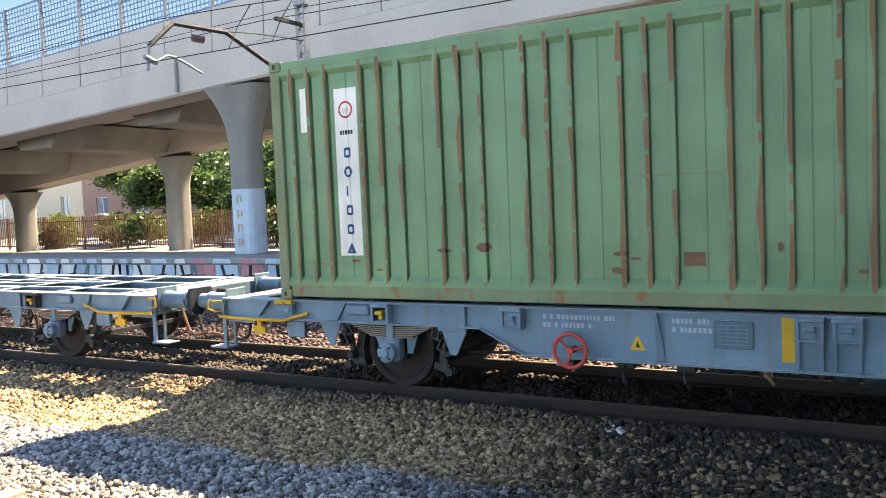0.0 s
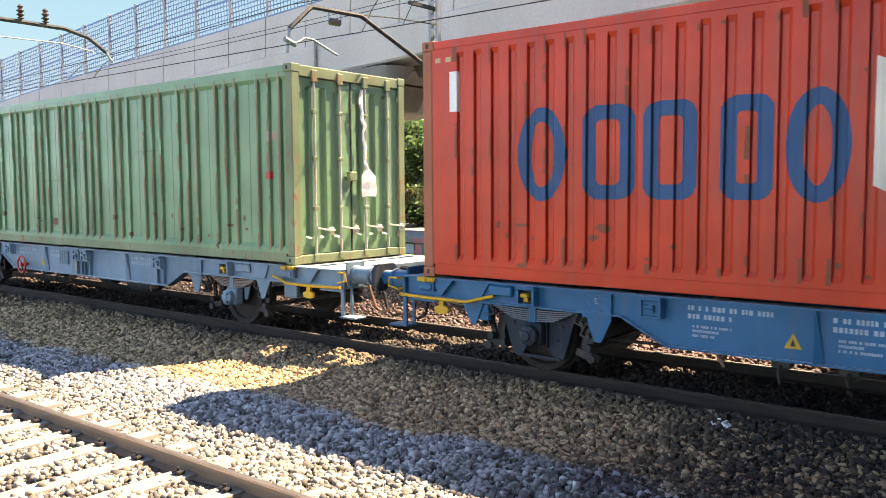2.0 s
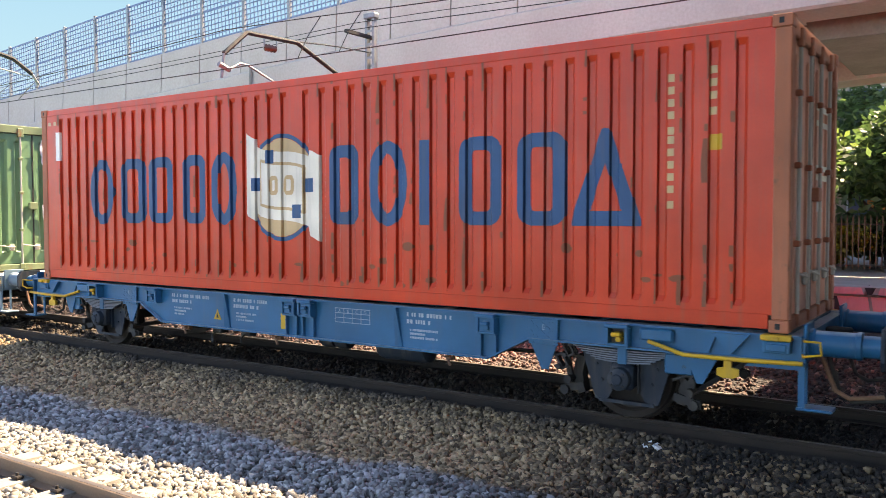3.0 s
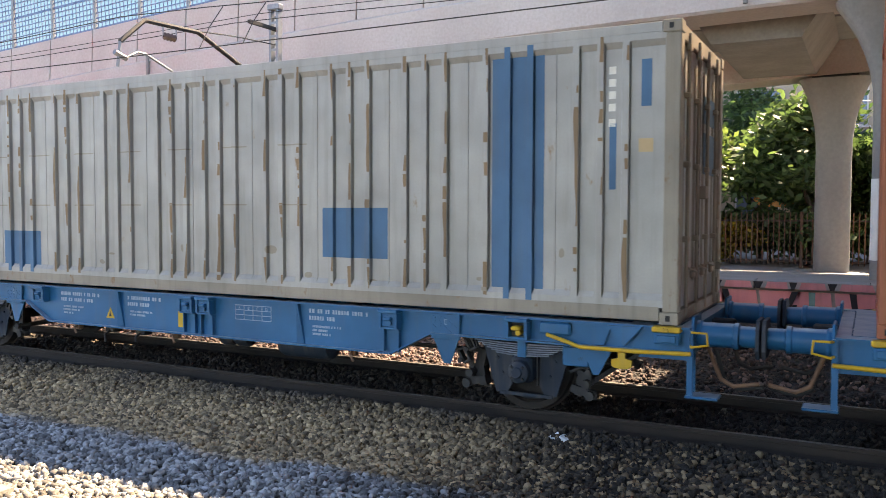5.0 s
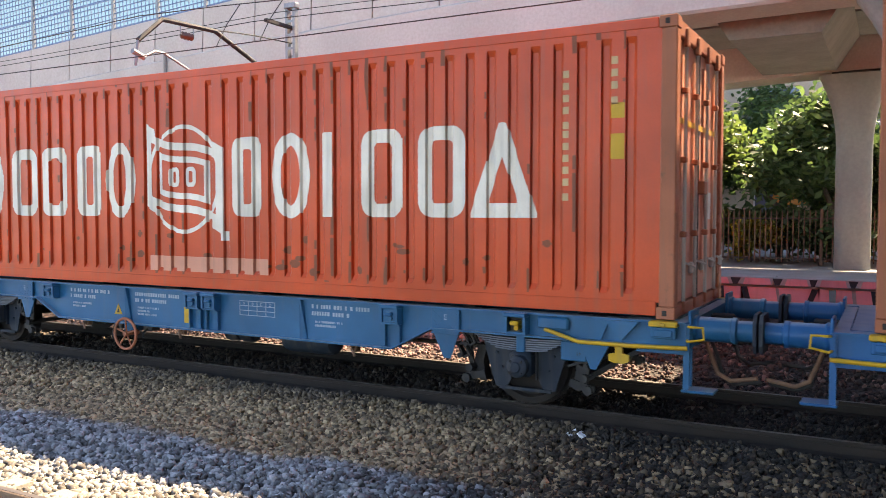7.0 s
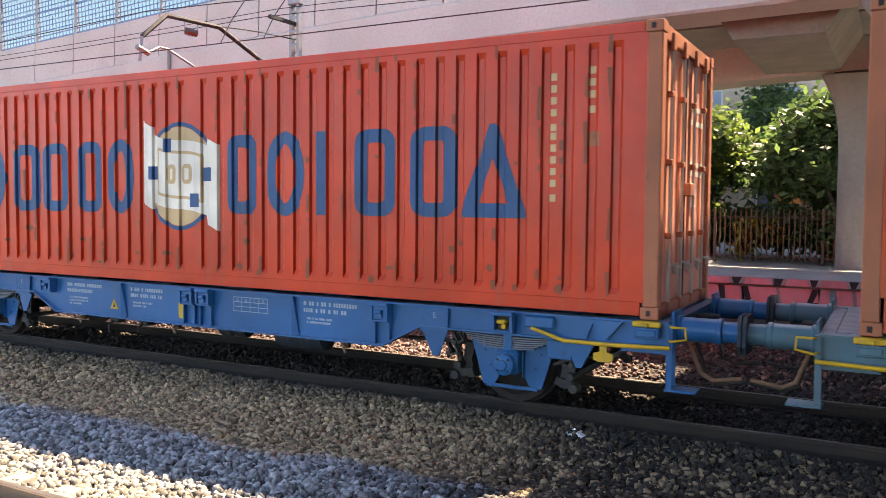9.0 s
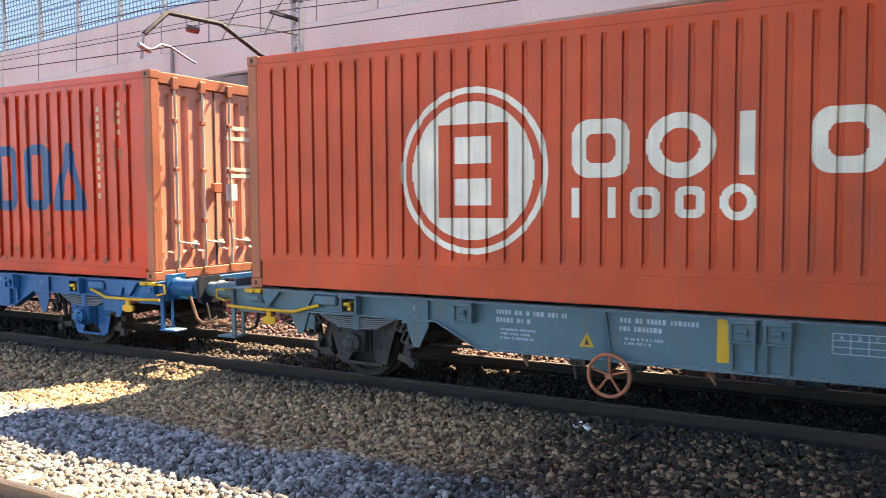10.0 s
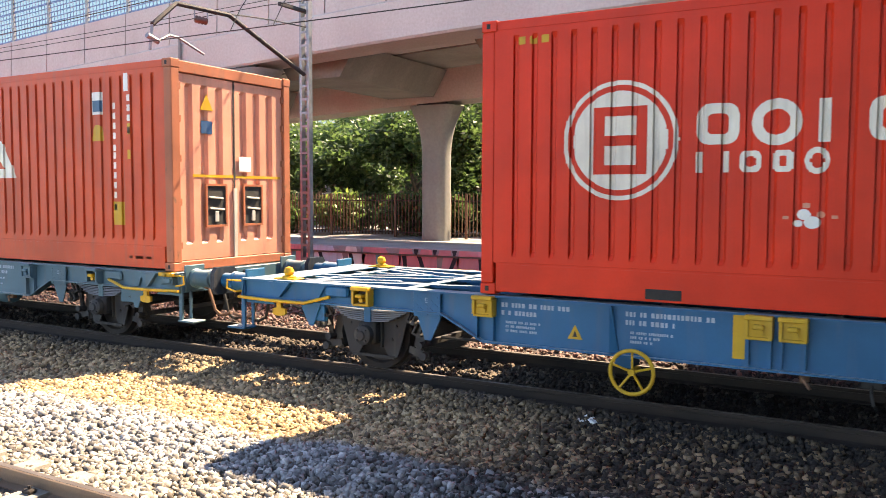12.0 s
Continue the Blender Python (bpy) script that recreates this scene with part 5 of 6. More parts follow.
def rib_rust(c, prof, material, seed, amount):
    """Rust that breaks out along the ribs of a side wall."""
    rng = random.Random(seed)
    b = Build()
    flat = min(y for _, y in prof)
    ribs = [p[0] for p, q in zip(prof, prof[1:]) if p[1] == flat and q[1] > flat + 0.03]
    for xr in ribs:
        if rng.random() < 0.10:
            continue
        ph, z = rng.uniform(0, 50), 0.20
        while z < 2.76:
            v = noise.noise((xr * 3.0, z * 1.6, ph)) + 0.5 * noise.noise((xr, z * 9, ph)) + (0.35 if z < 0.42 or z > 2.6 else 0.0)
            if v > 0.42 - amount:
                w0, w1, h = 0.034 + 0.040 * noise.noise((xr, z * 2.2, ph + 9)), 0.001, 0.0352
                b.add([(xr - w0, flat - 0.003, z), (xr - w1, flat - 0.003, z), (xr - w1, flat - 0.003, z + h), (xr - 0.034 - 0.040 * noise.noise((xr, (z + h) * 2.2, ph + 9)), flat - 0.003, z + h)], [(0, 1, 2, 3)])
            z += 0.035
    tagged(part("rib_rust", b, material, c), "rust breaking out along the ribs", kind="stuff")


def build_containers():
    # green, rusty, at the head
    g = container("shipping_container", "faded green corrugated shipping container with rusty ribs and a white sign", -7.02, "green", "rusty_green", RDG, bar_mat="bar")
    plate(g, RDG, "white_plate", 0.93, 1.25, 0.53, 2.49)
    drape("emblem", ring_shape(1.09, 2.24, 0.10, 0.10, 0.022), 0.98, 1.2, 2.12, 2.36, RDG, "red_letter", g, 0.01, 0.01, 0.008)
    plate(g, RDG, "red_letter", 1.04, 1.14, 2.20, 2.26)
    for i in range(5):
        drape("sign_bar", bar_shape(1.00 + 0.037 * i, 1.028 + 0.037 * i, 1.95, 2.0), 1.0, 1.2, 1.94, 2.01, RDG, "dark", g, 0.01, 0.01, 0.008)
    for i, kind in enumerate("roirra"):
        z = 1.74 - 0.225 * i
        f = {"r": frame_shape(1.04, 1.14, z - 0.06, z + 0.06, 0.03), "o": ring_shape(1.09, z, 0.055, 0.065, 0.028), "i": bar_shape(1.05, 1.08, z - 0.06, z + 0.06), "a": wedge_shape(1.03, 1.15, z - 0.06, z + 0.06, 0.03)}[kind]
        drape("sign_mark", f, 1.02, 1.16, z - 0.07, z + 0.07, RDG, "blue_letter", g, 0.012, 0.008, 0.009)
    plate(g, RDG, "white_plate", 0.42, 0.54, 2.02, 2.54)
    plate(g, RDG, "rusty_grey", 11.62, 11.80, 1.80, 1.95)
    plate(g, RDG, "red_letter", 11.55, 11.72, 1.25, 1.36)
    for x0, x1, z in ((4.5, 5.3, 1.28), (0.4, 1.2, 0.42), (8.0, 8.9, 1.75)):
        plate(g, RDG, "rusty_green", x0, x1, z, z + 0.018, "weld_seam")
    rib_rust(g, RDG, "rib_rust", 11, 0.62)
    rib_rust(g, RDG, "rib_rust_pale", 23, 0.50)
    grimy_foot(g, RDG, "rust", 5, 24)
    plate(g, RDG, "rust", 4.95, 5.15, 0.42, 0.55, "rust_patch")
    sh = Build()
    rng = random.Random(2)
    z, y, hang = 2.62, 1.36, []
    while z > 0.95:
        wide = 0.035 if z > 1.4 else 0.13
        hang.append((C_LEN + 0.012 + rng.uniform(0, 0.03), y + rng.uniform(-0.03, 0.03), z, wide * rng.uniform(0.7, 1.4)))
        z -= 0.11
        y += 0.012
    for px, py, pz, wd in hang:
        sh.v += [(px, py - wd, pz), (px + 0.01, py, pz + 0.01), (px, py + wd, pz)]
    for i in range(len(hang) - 1):
        k = 3 * i
        sh.f += [(k, k + 1, k + 4, k + 3), (k + 1, k + 2, k + 5, k + 4)]
    part("torn_plastic", sh, "tarp", g, "strip of torn white plastic caught on the doors")
    # red with blue inscription
    for x, seed, tag in ((7.613, 3, "red corrugated shipping container with a large blue inscription and emblem"), (49.33, 9, "red corrugated shipping container with a dark blue inscription and emblem")):
        r = container("shipping_container", tag, x, "red", "rusty_orange", STD)
        brand_row(r, STD, "blue_letter", [(q, s + 0.08, e + 0.08) for q, s, e in WIDE_ROW], 0.97, 1.97, 0.155)
        brand_row(r, STD, "blue_letter", [(q, s + 0.02, e + 0.02) for q, s, e in WIDE_ROW2], 0.97, 1.97, 0.155)
        flag_emblem(r, STD, "blue_letter", "sand_letter", "white_letter", "blue_letter", 5.78, 1.46)
        plate(r, STD, "white_plate", 0.42, 0.54, 2.02, 2.50)
        bars_column(r, STD, "sand_letter", 11.05, 2.45, 11)
        bars_column(r, STD, "sand_letter", 11.45, 2.5, 4)
        plate(r, STD, "yellow" if seed == 3 else "rusty_orange", 11.45, 11.58, 1.7, 1.85)
        hazard_tab(r, STD, 0.2)
        grimy_foot(r, STD, "scuff", seed, 26)
        rib_rust(r, STD, "scuff", seed, 0.08)
        part("document_flap", Build().prism([(1.42, 1.34), (1.72, 1.12), (1.45, 1.12)] if seed == 3 else [(1.42, 1.36), (1.66, 1.36), (1.66, 1.1), (1.42, 1.1)], C_LEN - 0.03, C_LEN - 0.02, "x"), "tarp", r, "loose white document flap on the door")
        for zz in (2.18, 2.02, 1.55, 1.45):
            part("code_bar", Build().box(C_LEN - 0.044, C_LEN - 0.040, 1.45, 2.1, zz, zz + 0.06), "white_letter", r)
    # grey with blue fields
    w = container("shipping_container", "dirty grey corrugated shipping container with blue painted fields", 21.57, "grey", "rusty_grey", RDH, bar_mat="rusty_grey")
    plate(w, RDH, "white_plate", 0.37, 0.48, 1.92, 2.46)
    for i in range(6):
        drape("code_mark", ring_shape(0.43, 1.80 - 0.14 * i, 0.055, 0.055, 0.025), 0.36, 0.5, 1.73 - 0.14 * i, 1.87 - 0.14 * i, RDH, "white_letter", w, 0.02, 0.01)
    plate(w, RDH, "white_plate", 0.85, 1.20, 0.50, 2.56)
    plate(w, RDH, "blue_patch", 2.17, 3.0, 0.04 + 0.14, 0.78)
    plate(w, RDH, "blue_patch", 8.05, 8.95, 0.54, 1.12)
    plate(w, RDH, "blue_patch", 10.24, 10.82, 0.17, 2.78)
    bars_column(w, RDH, "white_letter", 11.49, 2.5, 5)
    plate(w, RDH, "blue_patch", 11.5, 11.57, 1.3, 1.95)
    plate(w, RDH, "blue_patch", 11.81, 11.91, 2.1, 2.55)
    plate(w, RDH, "sand_letter", 11.79, 11.93, 1.66, 1.79)
    for k in range(14):
        plate(w, RDH, "rusty_grey", 1.9 + 0.92 * (k % 7), 2.3 + 0.92 * (k % 7), 1.15 + 0.72 * (k // 7), 1.163 + 0.72 * (k // 7), "weld_seam")
    rib_rust(w, RDH, "rib_rust_pale", 12, 0.30)
    grimy_foot(w, RDH, "rusty_grey", 5, 16)
    for zz, hh in ((2.05, 0.3), (1.5, 0.45)):
        part("painted_field", Build().box(C_LEN - 0.043, C_LEN - 0.039, 1.42, 2.2, zz, zz + hh), "blue_patch", w)
    # orange with white inscription
    o_ = container("shipping_container", "orange corrugated shipping container with a large white inscription and emblem", 35.44, "orange", "rusty_orange", STD)
    brand_row(o_, STD, "white_letter", WIDE_ROW, 0.97, 1.97, 0.155)
    brand_row(o_, STD, "white_letter", WIDE_ROW2, 0.97, 1.97, 0.155)
    flag_emblem(o_, STD, "white_letter", None, "white_letter", None, 5.76, 1.46)
    plate(o_, STD, "sunlit_faded_orange", 5.1, 7.2, 0.24, 0.44, "scrape")
    bars_column(o_, STD, "sand_letter", 11.05, 2.45, 11)
    bars_column(o_, STD, "sand_letter", 11.55, 2.55, 4)
    plate(o_, STD, "yellow", 11.55, 11.69, 1.95, 2.1)
    plate(o_, STD, "yellow", 11.55, 11.69, 1.55, 1.8)
    plate(o_, STD, "white_plate", 6.42, 6.54, 0.66, 0.78)
    hazard_tab(o_, STD, 0.25)
    grimy_foot(o_, STD, "scuff", 6, 26)
    rib_rust(o_, STD, "scuff", 19, 0.10)
    part("yellow_stripe", Build().box(C_LEN - 0.038, C_LEN - 0.034, 0.2, C_WID - 0.2, 1.9, 1.96), "yellow", o_)
    part("document_sheet", Build().box(C_LEN - 0.03, C_LEN - 0.02, 1.55, 1.8, 0.95, 1.25), "tarp", o_)
    # newer containers with round emblem
    for x, body, cx, cz, tag in ((63.27, "worn_orange", 3.15, 1.40, "orange-red corrugated container with a white round emblem and flat lower rail"), (80.157, "vermilion", 1.51, 1.60, "bright new vermilion container with a white round emblem")):
        b = container("shipping_container", tag, x, body, "rusty_orange" if body == "worn_orange" else body, GRV, "recess", low_rail=0.34)
        part("rail_step", Build().box(0.2, C_LEN - 0.2, -0.002, 0.006, 0.30, 0.325), body, b)
        dx = cx - 3.15
        dz = cz - 1.40
        k = 0.97 if body == "worn_orange" else 0.63
        round_emblem(b, GRV, body, cx, cz, k)
        cells = [("r", 4.33, 4.94), ("o", 5.10, 5.78), ("i", 5.99, 6.42), ("r", 6.61, 7.22), ("r", 7.40, 8.01), ("a", 8.11, 8.88)]
        small = [("i", 4.33, 4.60), ("i", 4.72, 4.80), ("r", 4.95, 5.25), ("r", 5.40, 5.68), ("o", 5.82, 6.15)]
        brand_row(b, GRV, "white_letter", [(q, cx + (s - 3.15) * k, cx + (e - 3.15) * k) for q, s, e in cells], cz - 0.10 * k, cz + 0.50 * k, 0.15 * k)
        brand_row(b, GRV, "white_letter", [(q, cx + (s - 3.15) * k, cx + (e - 3.15) * k) for q, s, e in small], cz - 0.51 * k, cz - 0.20 * k, 0.08 * k)
        if body == "worn_orange":
            plate(b, GRV, "white_plate", 10.53, 10.80, 2.20, 2.52)
            drape("sign_field", bar_shape(10.50, 10.83, 2.24, 2.40), 10.555, 10.775, 2.23, 2.41, GRV, "blue_patch", b, proud=0.009)
            drape("warning_sign", wedge_shape(10.55, 10.79, 1.82, 2.05, 0.2), 10.53, 10.81, 1.80, 2.07, GRV, "yellow", b)
            bars_column(b, GRV, "white_letter", 11.0, 2.35, 11, 0.06, 0.09, 0.05)
            bars_column(b, GRV, "white_letter", 11.3, 2.45, 4, 0.06, 0.09, 0.05)
            plate(b, GRV, "white_plate", 11.24, 11.33, 2.5, 2.75)
            plate(b, GRV, "yellow", 11.30, 11.36, 1.9, 2.05)
            plate(b, GRV, "yellow", 11.30, 11.36, 1.55, 1.68)
            plate(b, GRV, "yellow", 10.95, 11.2, 0.62, 0.95)
            part("sticker", Build().prism([(0.55, 2.25), (0.80, 2.25), (0.675, 2.48)], C_LEN - 0.043, C_LEN - 0.038, "x"), "yellow", b)
            part("sticker", Build().box(C_LEN - 0.043, C_LEN - 0.038, 0.57, 0.78, 1.92, 2.1), "blue_letter", b)
            part("document_sheet", Build().box(C_LEN - 0.03, C_LEN - 0.02, 1.30, 1.55, 1.40, 1.62), "tarp", b)
            plate(b, GRV, "white_letter", 11.3, 11.75, 0.15, 0.19)
            part("yellow_stripe", Build().box(C_LEN - 0.042, C_LEN - 0.038, 0.4, C_WID - 0.2, 1.30, 1.34), "yellow", b)
        else:
            # the pocket's shaded opening is only a dark plate on the rail
            part("fork_pocket", Build().box(1.80, 2.15, -0.003, 0.02, 0.055, 0.155), "dark", b)
            for sx, sz, sr in ((3.20, 0.90, 0.06), (3.27, 0.83, 0.07), (3.15, 0.82, 0.04), (3.34, 0.90, 0.035), (3.05, 0.87, 0.025), (3.45, 0.88, 0.025), (3.22, 0.98, 0.03)):
                drape("scrape", disc_shape(sx, sz, sr, sr * 0.8), sx - sr, sx + sr, sz - sr, sz + sr, GRV, "sunlit_faded_orange" if sr < 0.04 else "white_plate", b)
            for i in range(3):
                plate(b, GRV, "yellow", 0.42 + 0.13 * i, 0.50 + 0.13 * i, 2.62, 2.70)
    return


# ---- wagons ----
WHEEL_R = 0.46


def wheel_meshes():
    prof = [(0.10, -0.075), (0.13, -0.075), (0.15, -0.03), (0.36, -0.012), (0.385, -0.055), (0.452, -0.06), (0.46, -0.03), (0.462, 0.045), (0.49, 0.052), (0.485, 0.075), (0.40, 0.078), (0.375, 0.03), (0.15, 0.03), (0.13, 0.08), (0.10, 0.08)]
    wheel = Build().lathe(prof, 32)
    for i in range(4):
        a = math.pi / 2 * i
        wheel.box(0.24 * math.cos(a) - 0.02, 0.24 * math.cos(a) + 0.02, -0.03, -0.015, 0.24 * math.sin(a) - 0.02, 0.24 * math.sin(a) + 0.02)
    return mesh_of("wheel", wheel, True), mesh_of("axle", Build().cyl((0, -1.08, 0), (0, 1.08, 0), 0.08, 12), True)


WHEELSETS = []


def slab(b, poly, y0, y1):
    """A plate cut to a polygon of (x, z), between two depths."""
    return b.prism(poly, min(y0, y1), max(y0, y1))


def block(b, x0, x1, y0, y1, z0, z1, bev=0.0):
    """A box whose corners may come in any order."""
    return b.box(min(x0, x1), max(x0, x1), min(y0, y1), max(y0, y1), min(z0, z1), max(z0, z1), bev)


def link(b, x, z, lean, length, width, y0, y1, th=0.022):
    """A flat oblong ring, as in a spring shackle."""
    c, s = math.cos(radians(lean)), math.sin(radians(lean))
    for u0, u1, v0, v1 in ((-length / 2, length / 2, -width / 2, -width / 2 + th), (-length / 2, length / 2, width / 2 - th, width / 2), (-length / 2, -length / 2 + th, -width / 2 + th, width / 2 - th), (length / 2 - th, length / 2, -width / 2 + th, width / 2 - th)):
        slab(b, [(x + u * c - v * s, z + u * s + v * c) for u, v in ((u0, v0), (u1, v0), (u1, v1), (u0, v1))], y0, y1)
    return b


def words(body, size, x, y, z, material, parent):
    """Short painted letters on the near side of a wagon."""
    cu = bpy.data.curves.new("letters", "FONT")
    cu.body, cu.size, cu.align_x = body, size, "CENTER"
    tmp = bpy.data.objects.new("letters", cu)
    me = bpy.data.meshes.new_from_object(tmp)
    me.materials.clear()
    bpy.data.objects.remove(tmp)
    ob = part("letters", me, material, parent)
    ob.matrix_basis = pose(x, y, z, 90)
    return ob


def marking_rows(rng, x, z, width, rows, size, yo):
    """Rows of plain bars where small writing stands."""
    m = Build()
    for r in range(rows):
        xx, end = x, x + width * (1.0 if r == 0 else rng.uniform(0.45, 1.0))
        zz = z - r * size * 1.75
        while xx < end:
            wd = rng.uniform(0.35, 0.75) * size
            m.box(xx, xx + wd, yo - 0.004, yo - 0.001, zz - size, zz)
            xx += wd + size * rng.choice((0.3, 0.3, 0.3, 1.0))
    return m


def build_wagon(name, label, x0, x1, axles, paint_name, belly, twists, wheel_tone="wheel", handwheel=None, tone2=None, open_parts=(), reach=(0.65, 0.65), guards=True, fins=(0.245, 0.775), corners=(), pair=None, lettered=True):
    w = thing(name, label, "freight wagon", pose(x0, TRACK_Y, 0), "container wagons of the train")
    L = x1 - x0
    a1, a2 = axles[0] - x0, axles[1] - x0
    b0, b1 = belly[0] - x0, belly[1] - x0
    top = DECK_Z - 0.03
    rng = random.Random(int(x0 * 7) + 3)
    lock = tone2 or paint_name
    for s in (-1, 1):
        yo = s * 1.19
        poly = [(0, top), (0, 0.80), (b0 - 0.52, 0.80), (b0, 0.535), (b1, 0.535), (b1 + 0.52, 0.80), (L, 0.80), (L, top)]
        side = part("side_sill", slab(Build(), poly, yo, yo - s * 0.014), paint_name, w)
        fl = block(Build(), 0, L, yo + s * 0.065, yo - s * 0.13, top - 0.001, top + 0.018)
        for (xa, za), (xb, zb) in zip(poly[1:7], poly[2:7]):
            if xa != xb:
                slab(fl, [(xa, za - 0.018), (xb, zb - 0.018), (xb, zb), (xa, za)], yo + s * 0.065, yo - s * 0.08)
        part("flange", fl, paint_name, side)
        # tapered fins that stand out from the web
        for k in fins:
            fx = b0 + (b1 - b0) * k
            fin = Build().add([(fx - 0.010, yo, 0.54), (fx - 0.010, yo, top), (fx - 0.010, yo + s * 0.06, top), (fx - 0.010, yo + s * 0.05, 0.54), (fx + 0.075, yo, 0.54), (fx + 0.005, yo, top), (fx + 0.005, yo + s * 0.06, top), (fx + 0.075, yo + s * 0.012, 0.54)],
                              [(0, 1, 2, 3), (4, 5, 6, 7), (0, 1, 5, 4), (1, 2, 6, 5), (2, 3, 7, 6), (3, 0, 4, 7)])
            part("stiffener", fin, paint_name, side)
        # locks for the containers' feet: hood, cheeks, lever in a dark pocket, gussets below
        for tx in twists:
            u = tx - x0
            hood = block(Build(), u - 0.125, u + 0.125, yo + s * 0.002, yo + s * 0.145, top - 0.03, top + 0.014, 0.008)
            for d in (-0.118, 0.088):
                slab(hood, [(u + d, top - 0.03), (u + d + 0.03, top - 0.03), (u + d + 0.03, top - 0.19), (u + d, top - 0.19)], yo + s * 0.004, yo + s * 0.125)
            block(hood, u - 0.118, u + 0.118, yo + s * 0.004, yo + s * 0.105, top - 0.215, top - 0.185, 0.006)
            t = part("twistlock_bracket", hood, lock, side)
            lv = block(Build(), u - 0.05, u + 0.05, yo + s * 0.03, yo + s * 0.155, top - 0.115, top - 0.07, 0.012)
            lv.cyl((u + 0.02, yo + s * 0.03, top - 0.14), (u + 0.02, yo + s * 0.13, top - 0.14), 0.028, 8)
            on_axle = min(abs(u - a1), abs(u - a2)) < 0.4
            # over the axles the pocket's back is painted dark for the shade inside
            part("pocket", block(Build(), u - 0.086, u + 0.086, yo + s * 0.004, yo + s * (0.03 if on_axle else 0.10), top - 0.183, top - 0.033), "grimy" if on_axle else lock, t)
            part("lever", lv, "yellow" if on_axle else lock, t)
            if not on_axle and s < 0:
                low = 0.545 if b0 - 0.05 < u < b1 + 0.05 else 0.81
                for d in (-0.105, 0.09):
                    part("gusset", slab(Build(), [(u + d, top - 0.21), (u + d + 0.016, top - 0.21), (u + d + 0.016, low), (u + d, low)], yo + s * 0.002, yo + s * 0.055), paint_name, t)
        for cx in corners:
            u = cx - x0
            cs = part("corner_support", block(block(Build(), u - 0.12, u + 0.12, yo + s * 0.004, yo + s * 0.09, top - 0.15, top - 0.035, 0.01), u - 0.09, u + 0.09, yo + s * 0.09, yo + s * 0.11, top - 0.13, top - 0.06, 0.008), paint_name, side)
            part("support_cap", block(Build(), u - 0.135, u + 0.135, yo + s * 0.004, yo + s * 0.12, top - 0.033, top + 0.02, 0.01).box(u - 0.03, u + 0.03, min(yo + s * 0.12, yo + s * 0.15), max(yo + s * 0.12, yo + s * 0.15), top - 0.03, top + 0.01, 0.008), "yellow", cs, "yellow painted corner rest")
        if s > 0:
            continue
        spans = sorted([b0 + 0.2] + [b0 + (b1 - b0) * k + 0.14 for k in fins])
        for i, px in enumerate(spans):
            stuff = marking_rows(rng, px, 0.965, rng.uniform(0.6, 0.85), 2, 0.048, yo)
            tagged(part("marking", stuff, "marking", side, "rows of plain white marking bars"), kind="stuff")
            if lettered:
                small = marking_rows(rng, px + 0.05, 0.77, 0.4, rng.choice((2, 3)), 0.026, yo)
                tagged(part("marking", small, "marking", side, "rows of plain white marking bars"), kind="stuff")
        if lettered:
            # the load table: a ruled frame with lettered columns
            tx = b0 + (b1 - b0) * 0.60
            tb = Build()
            for zz in (0.945, 0.885, 0.825, 0.765):
                tb.box(tx, tx + 0.58, yo - 0.004, yo - 0.001, zz, zz + 0.008)
            for k in range(5):
                tb.box(tx + 0.1425 * k, tx + 0.1425 * k + 0.008, yo - 0.0045, yo - 0.001, 0.765, 0.953)
            part("load_table", tb, "marking", side, "ruled white load table")
            for k, ch in enumerate("ABCD"):
                words(ch, 0.055, tx + 0.075 + 0.1425 * k, yo - 0.005, 0.897, "marking", side)
            for sx in (a2 - 0.86, a1 + 0.86):
                words("E", 0.085, sx, yo - 0.0445, 0.90, "marking", side)
        if pair is not None:
            part("marking_field", Build().box(pair - x0 - 0.24, pair - x0 - 0.13, yo - 0.004, yo - 0.001, 0.60, top - 0.005), "yellow", side)
        tri = b0 + (b1 - b0) * (fins[0] - 0.035)
        part("warning_sign", Build().prism([(tri - 0.08, 0.64), (tri + 0.08, 0.64), (tri, 0.79)], yo - 0.005, yo - 0.001), "yellow", side)
        part("warning_mark", Build().prism([(tri - 0.025, 0.665), (tri + 0.025, 0.665), (tri, 0.735)], yo - 0.007, yo - 0.0055), "black", side)
    # underframe
    for y in (-0.45, 0.45):
        part("centre_sill", Build().box(0.02, L - 0.02, y - 0.05, y + 0.05, 0.72, top, 0.01), paint_name, w)
    n = max(4, round(L / 1.7))
    for i in range(n + 1):
        x = 0.9 + (L - 1.8) * i / n
        part("cross_member", Build().box(x - 0.012, x + 0.012, -1.05, 1.05, 0.80, top - 0.002).box(x - 0.07, x + 0.07, -1.05, 1.05, top - 0.002, top + 0.008), paint_name, w)
    for xa, xb in open_parts:
        for p, q in (((xa, -1.0), (xb, -0.4)), ((xa, 1.0), (xb, 0.4)), ((xa, -0.35), (xb, 0.35))):
            part("diagonal_brace", Build().prism([(p[0] - x0, p[1] - 0.05), (p[0] - x0, p[1] + 0.05), (q[0] - x0, q[1] + 0.05), (q[0] - x0, q[1] - 0.05)], top - 0.02, top + 0.012, "z"), paint_name, w)
